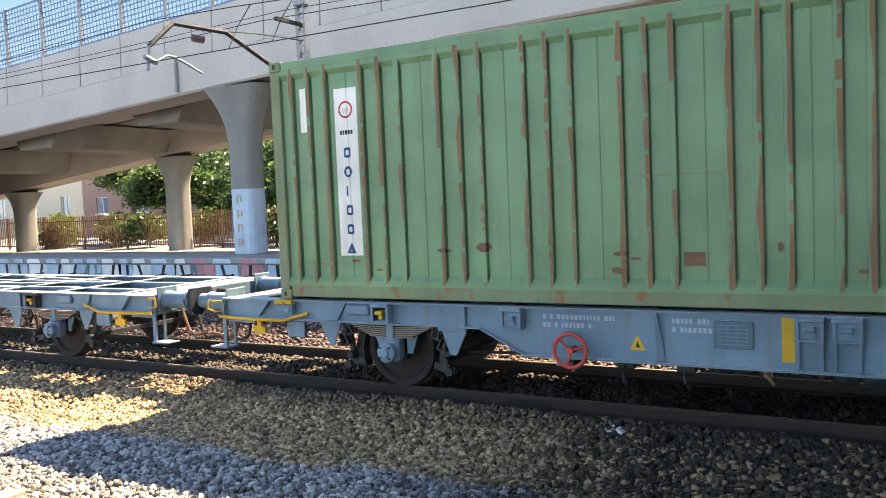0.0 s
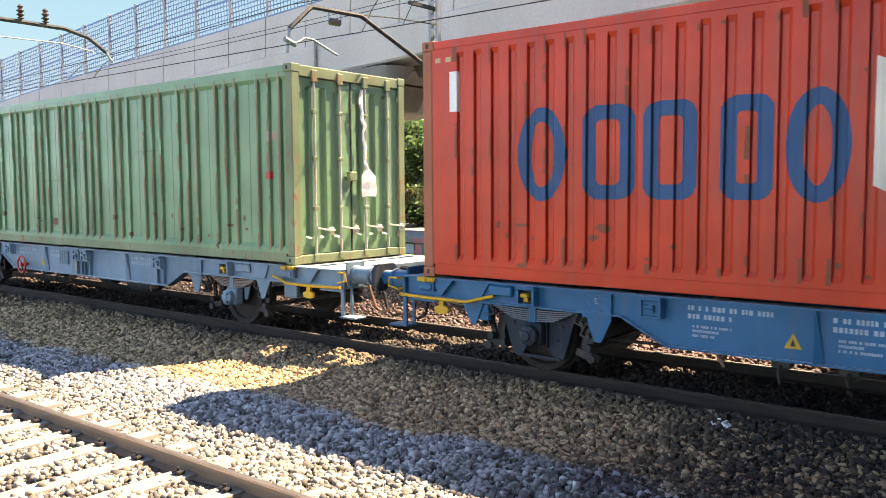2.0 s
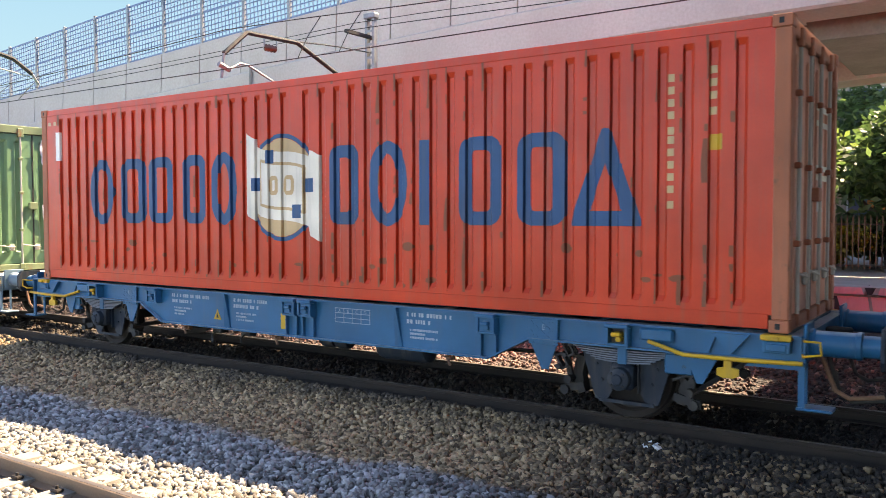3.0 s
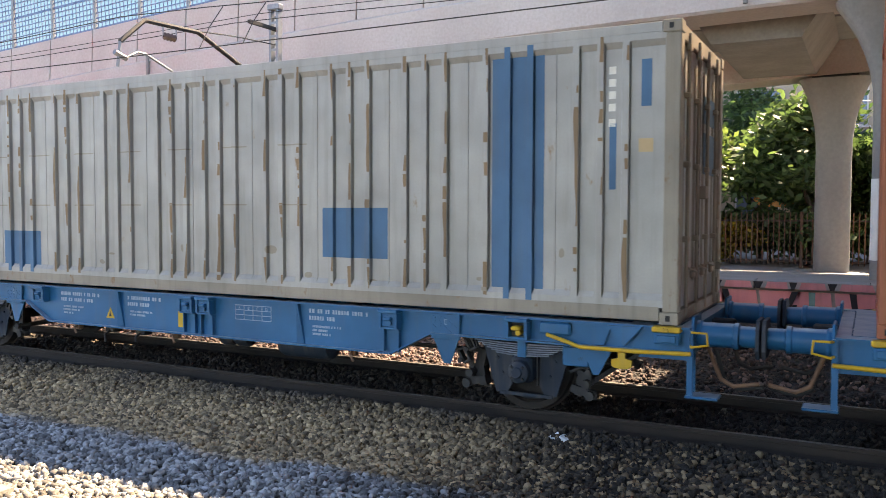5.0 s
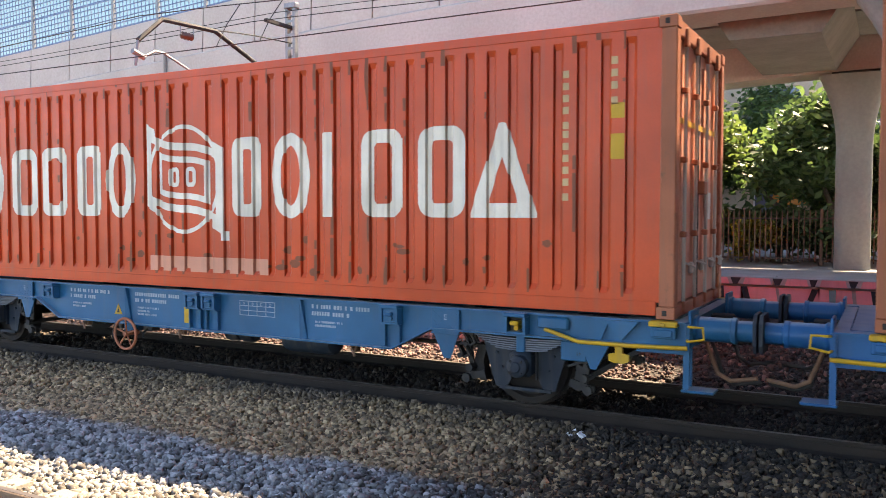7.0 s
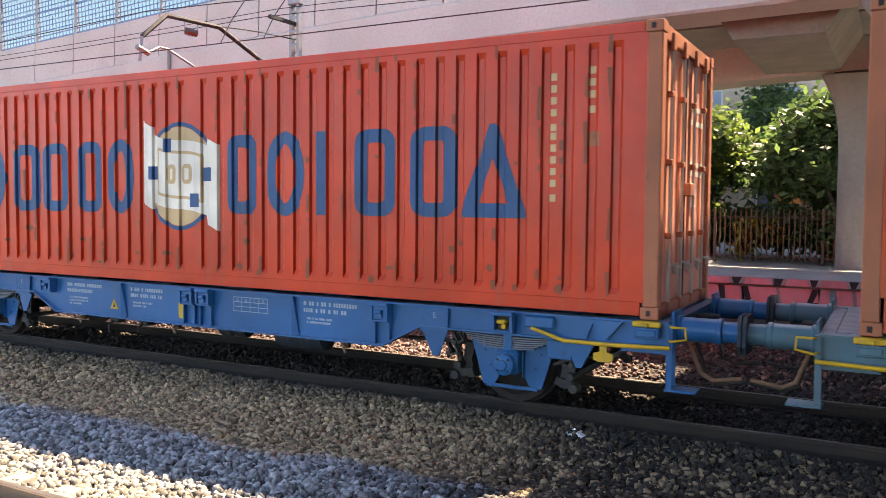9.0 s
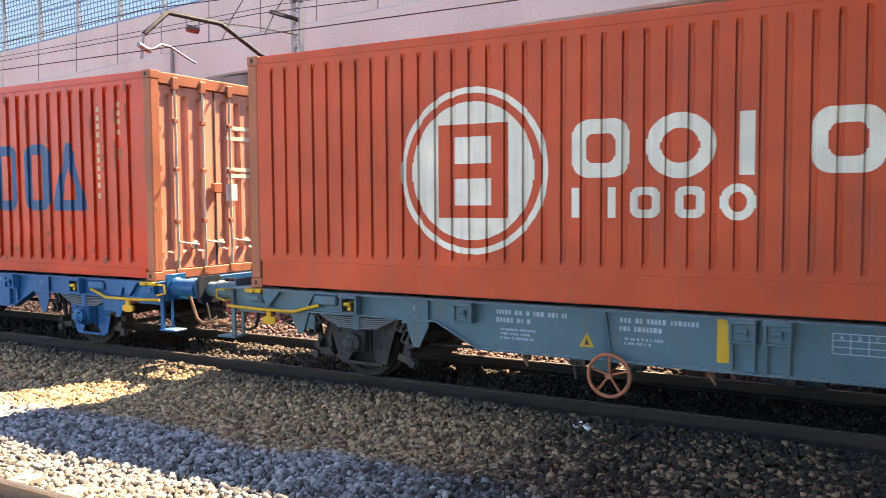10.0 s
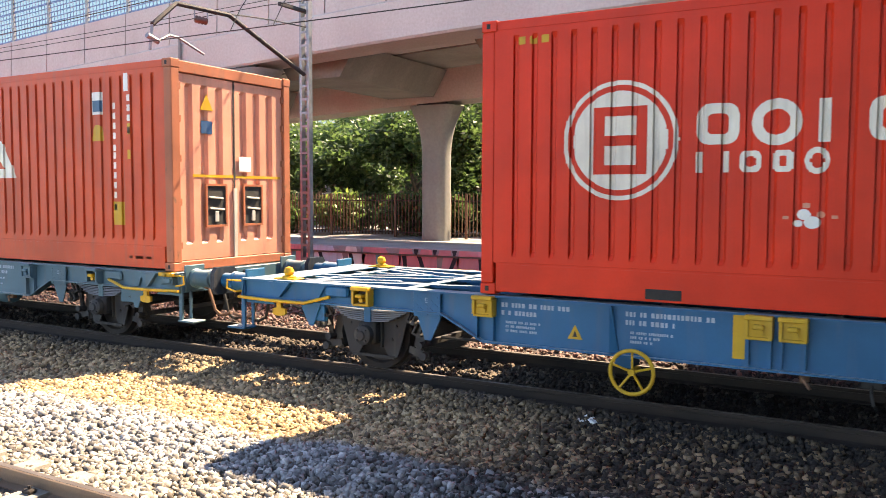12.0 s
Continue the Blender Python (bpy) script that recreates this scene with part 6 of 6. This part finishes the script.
    for e, sg, out in ((0, -1, reach[0]), (L, 1, reach[1])):
        part("headstock", block(block(Build(), e, e - sg * 0.016, -1.24, 1.24, 0.76, top + 0.012), e - sg * 0.016, e - sg * 0.12, -1.24, 1.24, top - 0.004, top + 0.012), paint_name, w)
        part("end_plate", block(Build(), e - sg * 0.13, e - sg * 0.60, -1.05, 1.05, top + 0.010, top + 0.020), paint_name, w)
        for y in (-0.98, 0.98):
            body = block(Build(), e, e + sg * 0.03, y - 0.18, y + 0.18, 0.78, 1.14, 0.01)
            body.lathe([(0.13, 0.0), (0.135, 0.03), (0.118, 0.05), (0.118, out - 0.28), (0.128, out - 0.27), (0.128, out - 0.23), (0.10, out - 0.22), (0.10, out - 0.05)] if sg > 0 else [(0.10, 0.05 - out), (0.10, 0.22 - out), (0.128, 0.23 - out), (0.128, 0.27 - out), (0.118, 0.28 - out), (0.118, -0.05), (0.135, -0.03), (0.13, 0.0)], 18, (e + sg * 0.03, y, 0.955), "x")
            bf = part("buffer", body, paint_name, w, smooth=True)
            hd = [(-0.22, -0.10), (-0.16, -0.18), (0.16, -0.18), (0.22, -0.10), (0.22, 0.10), (0.16, 0.18), (-0.16, 0.18), (-0.22, 0.10)]
            part("buffer_head", Build().prism([(y + p, 0.955 + q) for p, q in hd], min(e + sg * (out - 0.035), e + sg * (out - 0.002)), max(e + sg * (out - 0.035), e + sg * (out - 0.002)), "x"), "gear_blue", bf, "dark greased rectangular buffer plate")
        part("draw_hook", block(Build(), e, e + sg * 0.25, -0.04, 0.04, 0.90, 1.0, 0.02).torus((e + sg * 0.30, 0, 0.80), 0.11, 0.02, 12, 6), "grimy", w)
        part("screw_coupling", block(Build().tube([(e + sg * 0.20, -0.06, 0.92), (e + sg * out, -0.06, 0.72)], 0.022, 6).tube([(e + sg * 0.20, 0.06, 0.92), (e + sg * out, 0.06, 0.72)], 0.022, 6), e + sg * 0.32, e + sg * 0.46, -0.08, 0.08, 0.80, 0.88, 0.02), "grimy", w)
        for dy, low, tone in ((-0.55, 0.36, "dark"), (-0.80, 0.44, "rust"), (0.45, 0.40, "dark")):
            hose = [(e - sg * 0.05, dy, 0.82), (e + sg * 0.10, dy, 0.80), (e + sg * 0.17, dy, 0.62), (e + sg * 0.22, dy, low + 0.06), (e + sg * 0.34, dy - 0.01, low), (e + sg * out * 0.95, dy - 0.03, low + 0.05)]
            part("brake_hose", Build().tube(hose, 0.022, 8), tone, w, smooth=True)
        # the shunter's corner: step on a post, grab rails, towing hook
        st = part("step", block(Build(), e - sg * 0.04, e + sg * 0.26, -1.25, -1.02, 0.37, 0.395, 0.006), paint_name, w)
        part("step_post", block(block(Build(), e - 0.028, e + 0.028, -1.225, -1.195, 0.395, 1.02), e - 0.02, e + 0.02, -1.05, -1.03, 0.395, 0.80), paint_name, st)
        rail = [(e + sg * 0.02, -1.285, 0.80), (e - sg * 0.5, -1.295, 0.785), (e - sg * 1.05, -1.295, 0.785), (e - sg * 1.22, -1.275, 0.83), (e - sg * 1.42, -1.255, 0.88)]
        part("handrail", Build().tube(rail, 0.021, 8), "yellow", w, "yellow painted grab rail", True)
        part("grab_iron", Build().tube([(e + sg * 0.02, -1.24, 1.0), (e + sg * 0.04, -1.33, 1.01), (e + sg * 0.17, -1.33, 1.01), (e + sg * 0.18, -1.33, 0.90), (e + sg * 0.03, -1.33, 0.87), (e + sg * 0.01, -1.24, 0.87)], 0.013, 6), "yellow", w)
        hk = e - sg * 0.64
        part("tow_hook", Build().prism([(hk - 0.035, 0.80), (hk - 0.035, 0.70), (hk - 0.10, 0.685), (hk - 0.10, 0.62), (hk - 0.05, 0.60), (hk + 0.05, 0.60), (hk + 0.10, 0.62), (hk + 0.10, 0.685), (hk + 0.035, 0.70), (hk + 0.035, 0.80)], -1.275, -1.235), "yellow", w, "yellow towing hook")
        part("end_gusset", slab(Build(), [(e - sg * 0.02, 0.80), (e - sg * 0.42, 0.80), (e - sg * 0.50, 0.72), (e - sg * 0.02, 0.72)], -1.19, -1.176), paint_name, w)
        # slanting plates between the corner and the axle
        part("corner_web", slab(Build(), [(e - sg * 0.45, top - 0.004), (e - sg * 0.80, top - 0.004), (e - sg * 0.62, 0.82)], -1.255, -1.195), paint_name, w)
        br = part("hose_bracket", block(Build(), e - sg * 1.0, e - sg * 1.28, -1.17, -1.10, 0.56, 0.76, 0.012), paint_name, w)
        part("cock", Build().tube([(e - sg * 0.8, -1.12, 0.62), (e - sg * 1.0, -1.13, 0.58), (e - sg * 1.2, -1.16, 0.5)], 0.016, 6), "grimy", br)
    # running gear
    wm, am = WHEEL_MESHES
    for a in (a1, a2):
        ws = new("wheelset", am)
        if not am.materials:
            am.materials.append(M["grimy"])
        ws.parent = w
        ws.location = (a, 0, WHEEL_R)
        for y, flip in ((-0.86, 0), (0.86, 180)):
            k = part("wheel", wm, "wheel", ws)
            k.matrix_basis = pose(0, y, 0, 0, 0, flip)
        WHEELSETS.append((ws, a))
        inner = 1 if a < L / 2 else -1
        for s in (-1, 1):
            y = s * 1.10
            box = Build().box(a - 0.125, a + 0.125, y - 0.09, y + 0.09, WHEEL_R - 0.12, WHEEL_R + 0.15, 0.035)
            box.lathe([(0.0, 0.12), (0.05, 0.118), (0.06, 0.10), (0.085, 0.095), (0.115, 0.075), (0.12, 0.0)] if s > 0 else [(0.12, 0.0), (0.115, -0.075), (0.085, -0.095), (0.06, -0.10), (0.05, -0.118), (0.0, -0.12)], 18, (a, y + s * 0.09, WHEEL_R), "y")
            ab = part("axle_box", box, wheel_tone, w, smooth=True)
            bolts = Build()
            for i in range(4):
                an = math.pi / 4 + math.pi / 2 * i
                bolts.cyl((a + 0.085 * math.cos(an), y + s * 0.17, WHEEL_R + 0.085 * math.sin(an)), (a + 0.085 * math.cos(an), y + s * 0.20, WHEEL_R + 0.085 * math.sin(an)), 0.014, 6)
            part("bolt", bolts, "grimy", ab)
            # leaf spring: each leaf shorter than the one above
            sp = Build()
            for i in range(6):
                half = 0.30 + 0.053 * i
                zc = WHEEL_R + 0.150 + 0.024 * i
                pts = [(-1.0, 0.018), (-0.5, 0.005), (0, 0), (0.5, 0.005), (1.0, 0.018)]
                for (u0, h0), (u1, h1) in zip(pts, pts[1:]):
                    sp.prism([(a + u0 * half, zc + h0), (a + u1 * half, zc + h1), (a + u1 * half, zc + h1 + 0.015), (a + u0 * half, zc + h0 + 0.015)], y - 0.045, y + 0.045)
            spring = part("leaf_spring", sp, "spring" if guards else "spring_rust", w)
            part("buckle", Build().box(a - 0.05, a + 0.05, y - 0.06, y + 0.06, WHEEL_R + 0.13, WHEEL_R + 0.32, 0.008), paint_name, spring)
            for u in (-1, 1):
                hx = a + u * 0.61
                sh = Build()
                link(sh, hx, WHEEL_R + 0.25, 90 - u * 28, 0.17, 0.095, y - 0.05, y - 0.02)
                link(sh, hx, WHEEL_R + 0.25, 90 - u * 28, 0.17, 0.095, y + 0.02, y + 0.05)
                link(sh, hx + u * 0.075, WHEEL_R + 0.11, 90 - u * 28, 0.17, 0.095, y - 0.04, y + 0.04)
                sh.cyl((hx - u * 0.03, y - 0.07, WHEEL_R + 0.30), (hx - u * 0.03, y + 0.07, WHEEL_R + 0.30), 0.026, 8)
                sh.cyl((hx + u * 0.035, y - 0.07, WHEEL_R + 0.18), (hx + u * 0.035, y + 0.07, WHEEL_R + 0.18), 0.026, 8)
                sh.cyl((hx + u * 0.11, y - 0.07, WHEEL_R + 0.05), (hx + u * 0.11, y + 0.07, WHEEL_R + 0.05), 0.03, 8)
                part("shackle", sh, "grimy", spring)
                # leg plate that hangs from the sill and holds the shackle
                if u == inner:
                    leg = [(a + u * 0.70, 0.80), (a + u * 1.06, 0.80), (a + u * 0.90, 0.47), (a + u * 0.82, 0.47)]
                else:
                    leg = [(a + u * 0.66, 0.80), (a + u * 1.00, 0.80), (a + u * 0.84, 0.50), (a + u * 0.78, 0.50)]
                slab_ = slab(Build(), leg, s * 1.195, s * 1.178)
                lg = part("spring_leg", slab_, paint_name, w)
                if u == inner:
                    part("treadplate", block(Build(), a + u * 0.69, a + u * 1.04, s * 1.215, s * 1.232, 0.74, top - 0.004, 0.004), paint_name, lg)
                    tr = Build()
                    for r in range(5):
                        for q in range(5):
                            cx, cz = a + u * (0.735 + 0.065 * q), 0.775 + 0.05 * r
                            d = 0.014 if (r + q) % 2 else -0.014
                            slab(tr, [(cx - 0.016, cz - d - 0.004), (cx - 0.016, cz - d + 0.004), (cx + 0.016, cz + d + 0.004), (cx + 0.016, cz + d - 0.004)], s * 1.232, s * 1.236)
                    tagged(part("tread_pattern", tr, paint_name, lg), kind="stuff")
                else:
                    part("sill_web", slab(Build(), [(a + u * 0.56, top - 0.004), (a + u * 0.98, top - 0.004), (a + u * 0.90, 0.81), (a + u * 0.70, 0.81)], s * 1.20, s * 1.225), paint_name, lg)
                # brake shoe on its hanger, with its pins
                bk = Build()
                slab(bk, [(a + u * 0.50, 0.22), (a + u * 0.58, 0.20), (a + u * 0.66, 0.40), (a + u * 0.60, 0.62), (a + u * 0.50, 0.60), (a + u * 0.54, 0.42)], s * 0.80, s * 0.93)
                slab(bk, [(a + u * 0.62, 0.30), (a + u * 0.68, 0.30), (a + u * 0.74, 0.74), (a + u * 0.68, 0.74)], s * 0.95, s * 0.985)
                slab(bk, [(a + u * 0.48, 0.26), (a + u * 0.76, 0.20), (a + u * 0.76, 0.28), (a + u * 0.50, 0.34)], s * 0.97, s * 1.0)
                bk.cyl((a + u * 0.66, s * 0.84, 0.36), (a + u * 0.66, s * 1.06, 0.36), 0.045, 10)
                bk.cyl((a + u * 0.70, s * 0.9, 0.24), (a + u * 0.70, s * 1.05, 0.24), 0.05, 10)
                part("brake_shoe", bk, "grimy", w)
            yg = y - s * 0.075
            gd = Build()
            for u in (-1, 1):
                if guards:
                    slab(gd, [(a + u * 0.150, 0.80), (a + u * 0.53, 0.80), (a + u * 0.345, 0.19), (a + u * 0.225, 0.17), (a + u * 0.150, 0.30)], yg, yg - s * 0.014)
                    gd.cyl((a + u * 0.27, yg, 0.40), (a + u * 0.27, yg + s * 0.02, 0.40), 0.018, 6).cyl((a + u * 0.33, yg, 0.56), (a + u * 0.33, yg + s * 0.02, 0.56), 0.018, 6)
                    block(gd, a + u * 0.137, a + u * 0.15, yg - s * 0.06, yg + s * 0.05, 0.30, 0.62)
                else:
                    part("axle_guard", slab(Build(), [(a + u * 0.150, 0.80), (a + u * 0.36, 0.80), (a + u * 0.22, 0.42), (a + u * 0.150, 0.42)], yg, yg - s * 0.014), paint_name, w)
            if guards:
                block(gd, a - 0.30, a + 0.30, yg - s * 0.02, yg + s * 0.012, 0.165, 0.20)
                part("axle_guard", gd, wheel_tone, w)
            part("spring_pocket", block(Build(), a - inner * 0.56, a - inner * 0.22, y + s * 0.10, y + s * 0.15, 0.88, top - 0.01, 0.02), paint_name, w)
        for u in (-0.70, 0.64):
            part("brake_beam", Build().box(a + u, a + u + 0.06, -0.86, 0.86, 0.34, 0.40), "grimy", w)
    mid = 0.5 * (b0 + b1)
    part("brake_rigging", Build().tube([(a1 + 0.6, 0.1, 0.45), (mid, 0.0, 0.42), (a2 - 0.6, -0.1, 0.45)], 0.03, 6).box(mid - 0.5, mid + 0.4, -0.3, 0.1, 0.36, 0.5, 0.03).tube([(a1 + 0.7, -0.6, 0.40), (mid - 0.2, -0.62, 0.47)], 0.02, 6), "grimy", w)
    tank = Build().lathe([(0.0, 0.0), (0.10, 0.012), (0.17, 0.05), (0.185, 0.10), (0.185, 0.74), (0.17, 0.79), (0.10, 0.83), (0.0, 0.84)], 18, (mid + 1.0, -0.78, 0.47), "x")
    tk = part("air_tank", tank, "gear_blue" if paint_name != "wagon_teal" else paint_name, w, "cylindrical brake air tank", True)
    part("tank_strap", Build().box(mid + 1.15, mid + 1.19, -0.80, -0.76, 0.65, 0.9).box(mid + 1.65, mid + 1.69, -0.80, -0.76, 0.65, 0.9), "grimy", tk)
    cyl = Build()
    for d in (0.05, 0.30):
        cyl.lathe([(0.0, 0.0), (0.12, 0.01), (0.135, 0.04), (0.135, 0.19), (0.12, 0.22), (0.0, 0.23)], 14, (mid + d, -0.82, 0.49), "x")
    part("brake_cylinder", cyl, "gear_blue", w, smooth=True)
    for d, z in ((-1.81, 0.30), (-1.21, 0.34)):
        part("brake_valve", Build().box(mid + d - 0.09, mid + d + 0.09, -1.10, -0.95, 0.42, 0.535, 0.012).tube([(mid + d, -1.09, 0.45), (mid + d, -1.18, 0.40), (mid + d + 0.02, -1.19, z)], 0.016, 6), "grimy", w)
    for d in (-2.35, -0.45, 2.35):
        part("brake_changeover", Build().tube([(mid + d, -1.15, 0.50), (mid + d, -1.25, 0.48), (mid + d + 0.06, -1.27, 0.40)], 0.016, 6).box(mid + d - 0.04, mid + d + 0.04, -1.2, -1.12, 0.44, 0.535, 0.01), "rust", w)
    if handwheel:
        hx, hz, hmat, rad, nsp = handwheel[0] - x0, *handwheel[1:]
        hw = Build().torus((hx, -1.33, hz), rad, 0.020, 28, 8)
        for i in range(nsp):
            an = 2 * math.pi * i / nsp + 0.3
            hw.cyl((hx, -1.31, hz), (hx + rad * math.cos(an), -1.33, hz + rad * math.sin(an)), 0.013, 6)
        hw.cyl((hx, -1.35, hz), (hx, -1.12, hz), 0.035, 10)
        part("handwheel", hw, hmat, w, "spoked brake handwheel", True)
        part("handwheel_bracket", Build().box(hx - 0.22, hx - 0.04, -1.17, -0.9, min(hz, 0.42), 0.54, 0.01), paint_name, w)
    return w


WHEEL_MESHES = wheel_meshes()


def standard_wagon(c0, paint_name, label, handwheel=None, wheel_tone="gear_blue", out=(0.65, 0.65)):
    """The wagon under a container that starts at c0 on the train's own scale."""
    a1, a2 = c0 + 1.57, c0 + 10.58
    return build_wagon("container_wagon", label, c0 - 0.32, c0 + C_LEN + 0.12, (a1, a2), paint_name, (c0 + 3.24, c0 + 9.02), [a1, c0 + 3.08, c0 + 5.97, c0 + 6.27, c0 + 9.03, a2], handwheel=handwheel, wheel_tone=wheel_tone, corners=(c0 + 0.09, c0 + C_LEN - 0.09), pair=c0 + 5.97, reach=out)


def build_wagons():
    build_wagon("container_wagon", "empty pale blue flat container wagon with an open sunlit frame", -27.5, -9.33, (-25.0, -11.63), "wagon_pale", (-23.2, -13.3), [-25.0, -23, -18.5, -11.95], wheel_tone="wagon_pale", tone2="grimy", open_parts=((-15.5, -12.0), (-19.5, -15.9), (-23.5, -20.0)), guards=False, reach=(0.65, 0.66), lettered=False)
    g = build_wagon("container_wagon", "pale greyish blue container wagon with a red handwheel", -8.0, 6.15, (-5.47, 3.6), "wagon_pale", (-3.73, 1.95), [-5.50, -3.85, -0.98, -0.68, 1.75, 3.6], handwheel=(-3.19, 0.62, "red_letter", 0.17, 3), wheel_tone="wagon_pale", guards=False, pair=-0.98, reach=(0.66, 0.57), corners=(-6.93, 5.08), lettered=False)
    plate_ = part("data_plate", Build().box(6.19, 6.54, -1.212, -1.192, 0.70, 0.96, 0.006), "wagon_teal", g)
    rows = Build()
    for k in range(6):
        rows.box(6.23, 6.50, -1.216, -1.212, 0.735 + 0.036 * k, 0.743 + 0.036 * k)
    for k in range(4):
        rows.box(6.23 + 0.085 * k, 6.238 + 0.085 * k, -1.217, -1.212, 0.735, 0.923)
    part("data_grid", rows, "wagon_pale", plate_)
    standard_wagon(7.613, "wagon_blue", "blue container wagon with white markings and yellow grab rails", out=(0.57, 0.66))
    standard_wagon(21.57, "wagon_blue", "blue container wagon with white markings and yellow grab rails", out=(0.66, 0.61))
    standard_wagon(35.44, "wagon_blue", "blue container wagon with a rusty pink handwheel", (40.19, 0.40, "rusty_orange", 0.21, 5), out=(0.61, 0.62))
    standard_wagon(49.33, "wagon_deep", "freshly painted deep blue container wagon", wheel_tone="wagon_deep", out=(0.62, 0.65))
    standard_wagon(63.27, "wagon_teal", "faded grey-blue container wagon with a rusty handwheel", (68.0, 0.40, "rusty_orange", 0.21, 5), wheel_tone="grimy", out=(0.65, 0.57))
    v = build_wagon("container_wagon", "blue flat container wagon with yellow twistlocks and yellow handwheel", 76.72, 95.0, (78.62, 93.0), "wagon_blue", (80.2, 91.3), [78.62, 80.22, 83.02, 83.31, 88.5, 93], tone2="yellow", wheel_tone="grimy", handwheel=(81.87, 0.39, "yellow", 0.215, 5), open_parts=((77.6, 80.0), (77.2, 78.6)), reach=(0.57, 0.65), fins=(0.128, 0.40, 0.67), pair=83.02)
    for y in (-1.05, 1.05):
        p = part("twistlock_pin", Build().lathe([(0.0, 0.16), (0.05, 0.14), (0.07, 0.09), (0.05, 0.05), (0.09, 0.03), (0.09, 0.0)], 12, (0.62, y, DECK_Z - 0.01), "z"), "yellow", v, "yellow twistlock pin", True)
        part("pin_plate", Build().box(0.45, 0.80, y - 0.10, y + 0.10, DECK_Z - 0.012, DECK_Z + 0.004, 0.004), "yellow", p)


build_containers()
build_wagons()


# ---- motion of the train ----
def rolled(t):
    return float(np.interp(t, [a for a, _ in ROLLED], [b for _, b in ROLLED]))


def motions():
    for ob in list(scene.objects):
        if ob.parent is None and (ob.name.startswith("container_wagon") or ob.name.startswith("shipping_container")):
            p = ob.matrix_basis.translation.copy()
            walk(ob, [(t, pose(p.x - s, p.y, p.z)) for t, s in ROLLED])
    steps = [i / 15 for i in range(181)]
    for ws, a in WHEELSETS:
        walk(ws, [(t, pose(a, 0, WHEEL_R, 0, -math.degrees(rolled(t) / WHEEL_R) % 360, 0)) for t in steps])


motions()
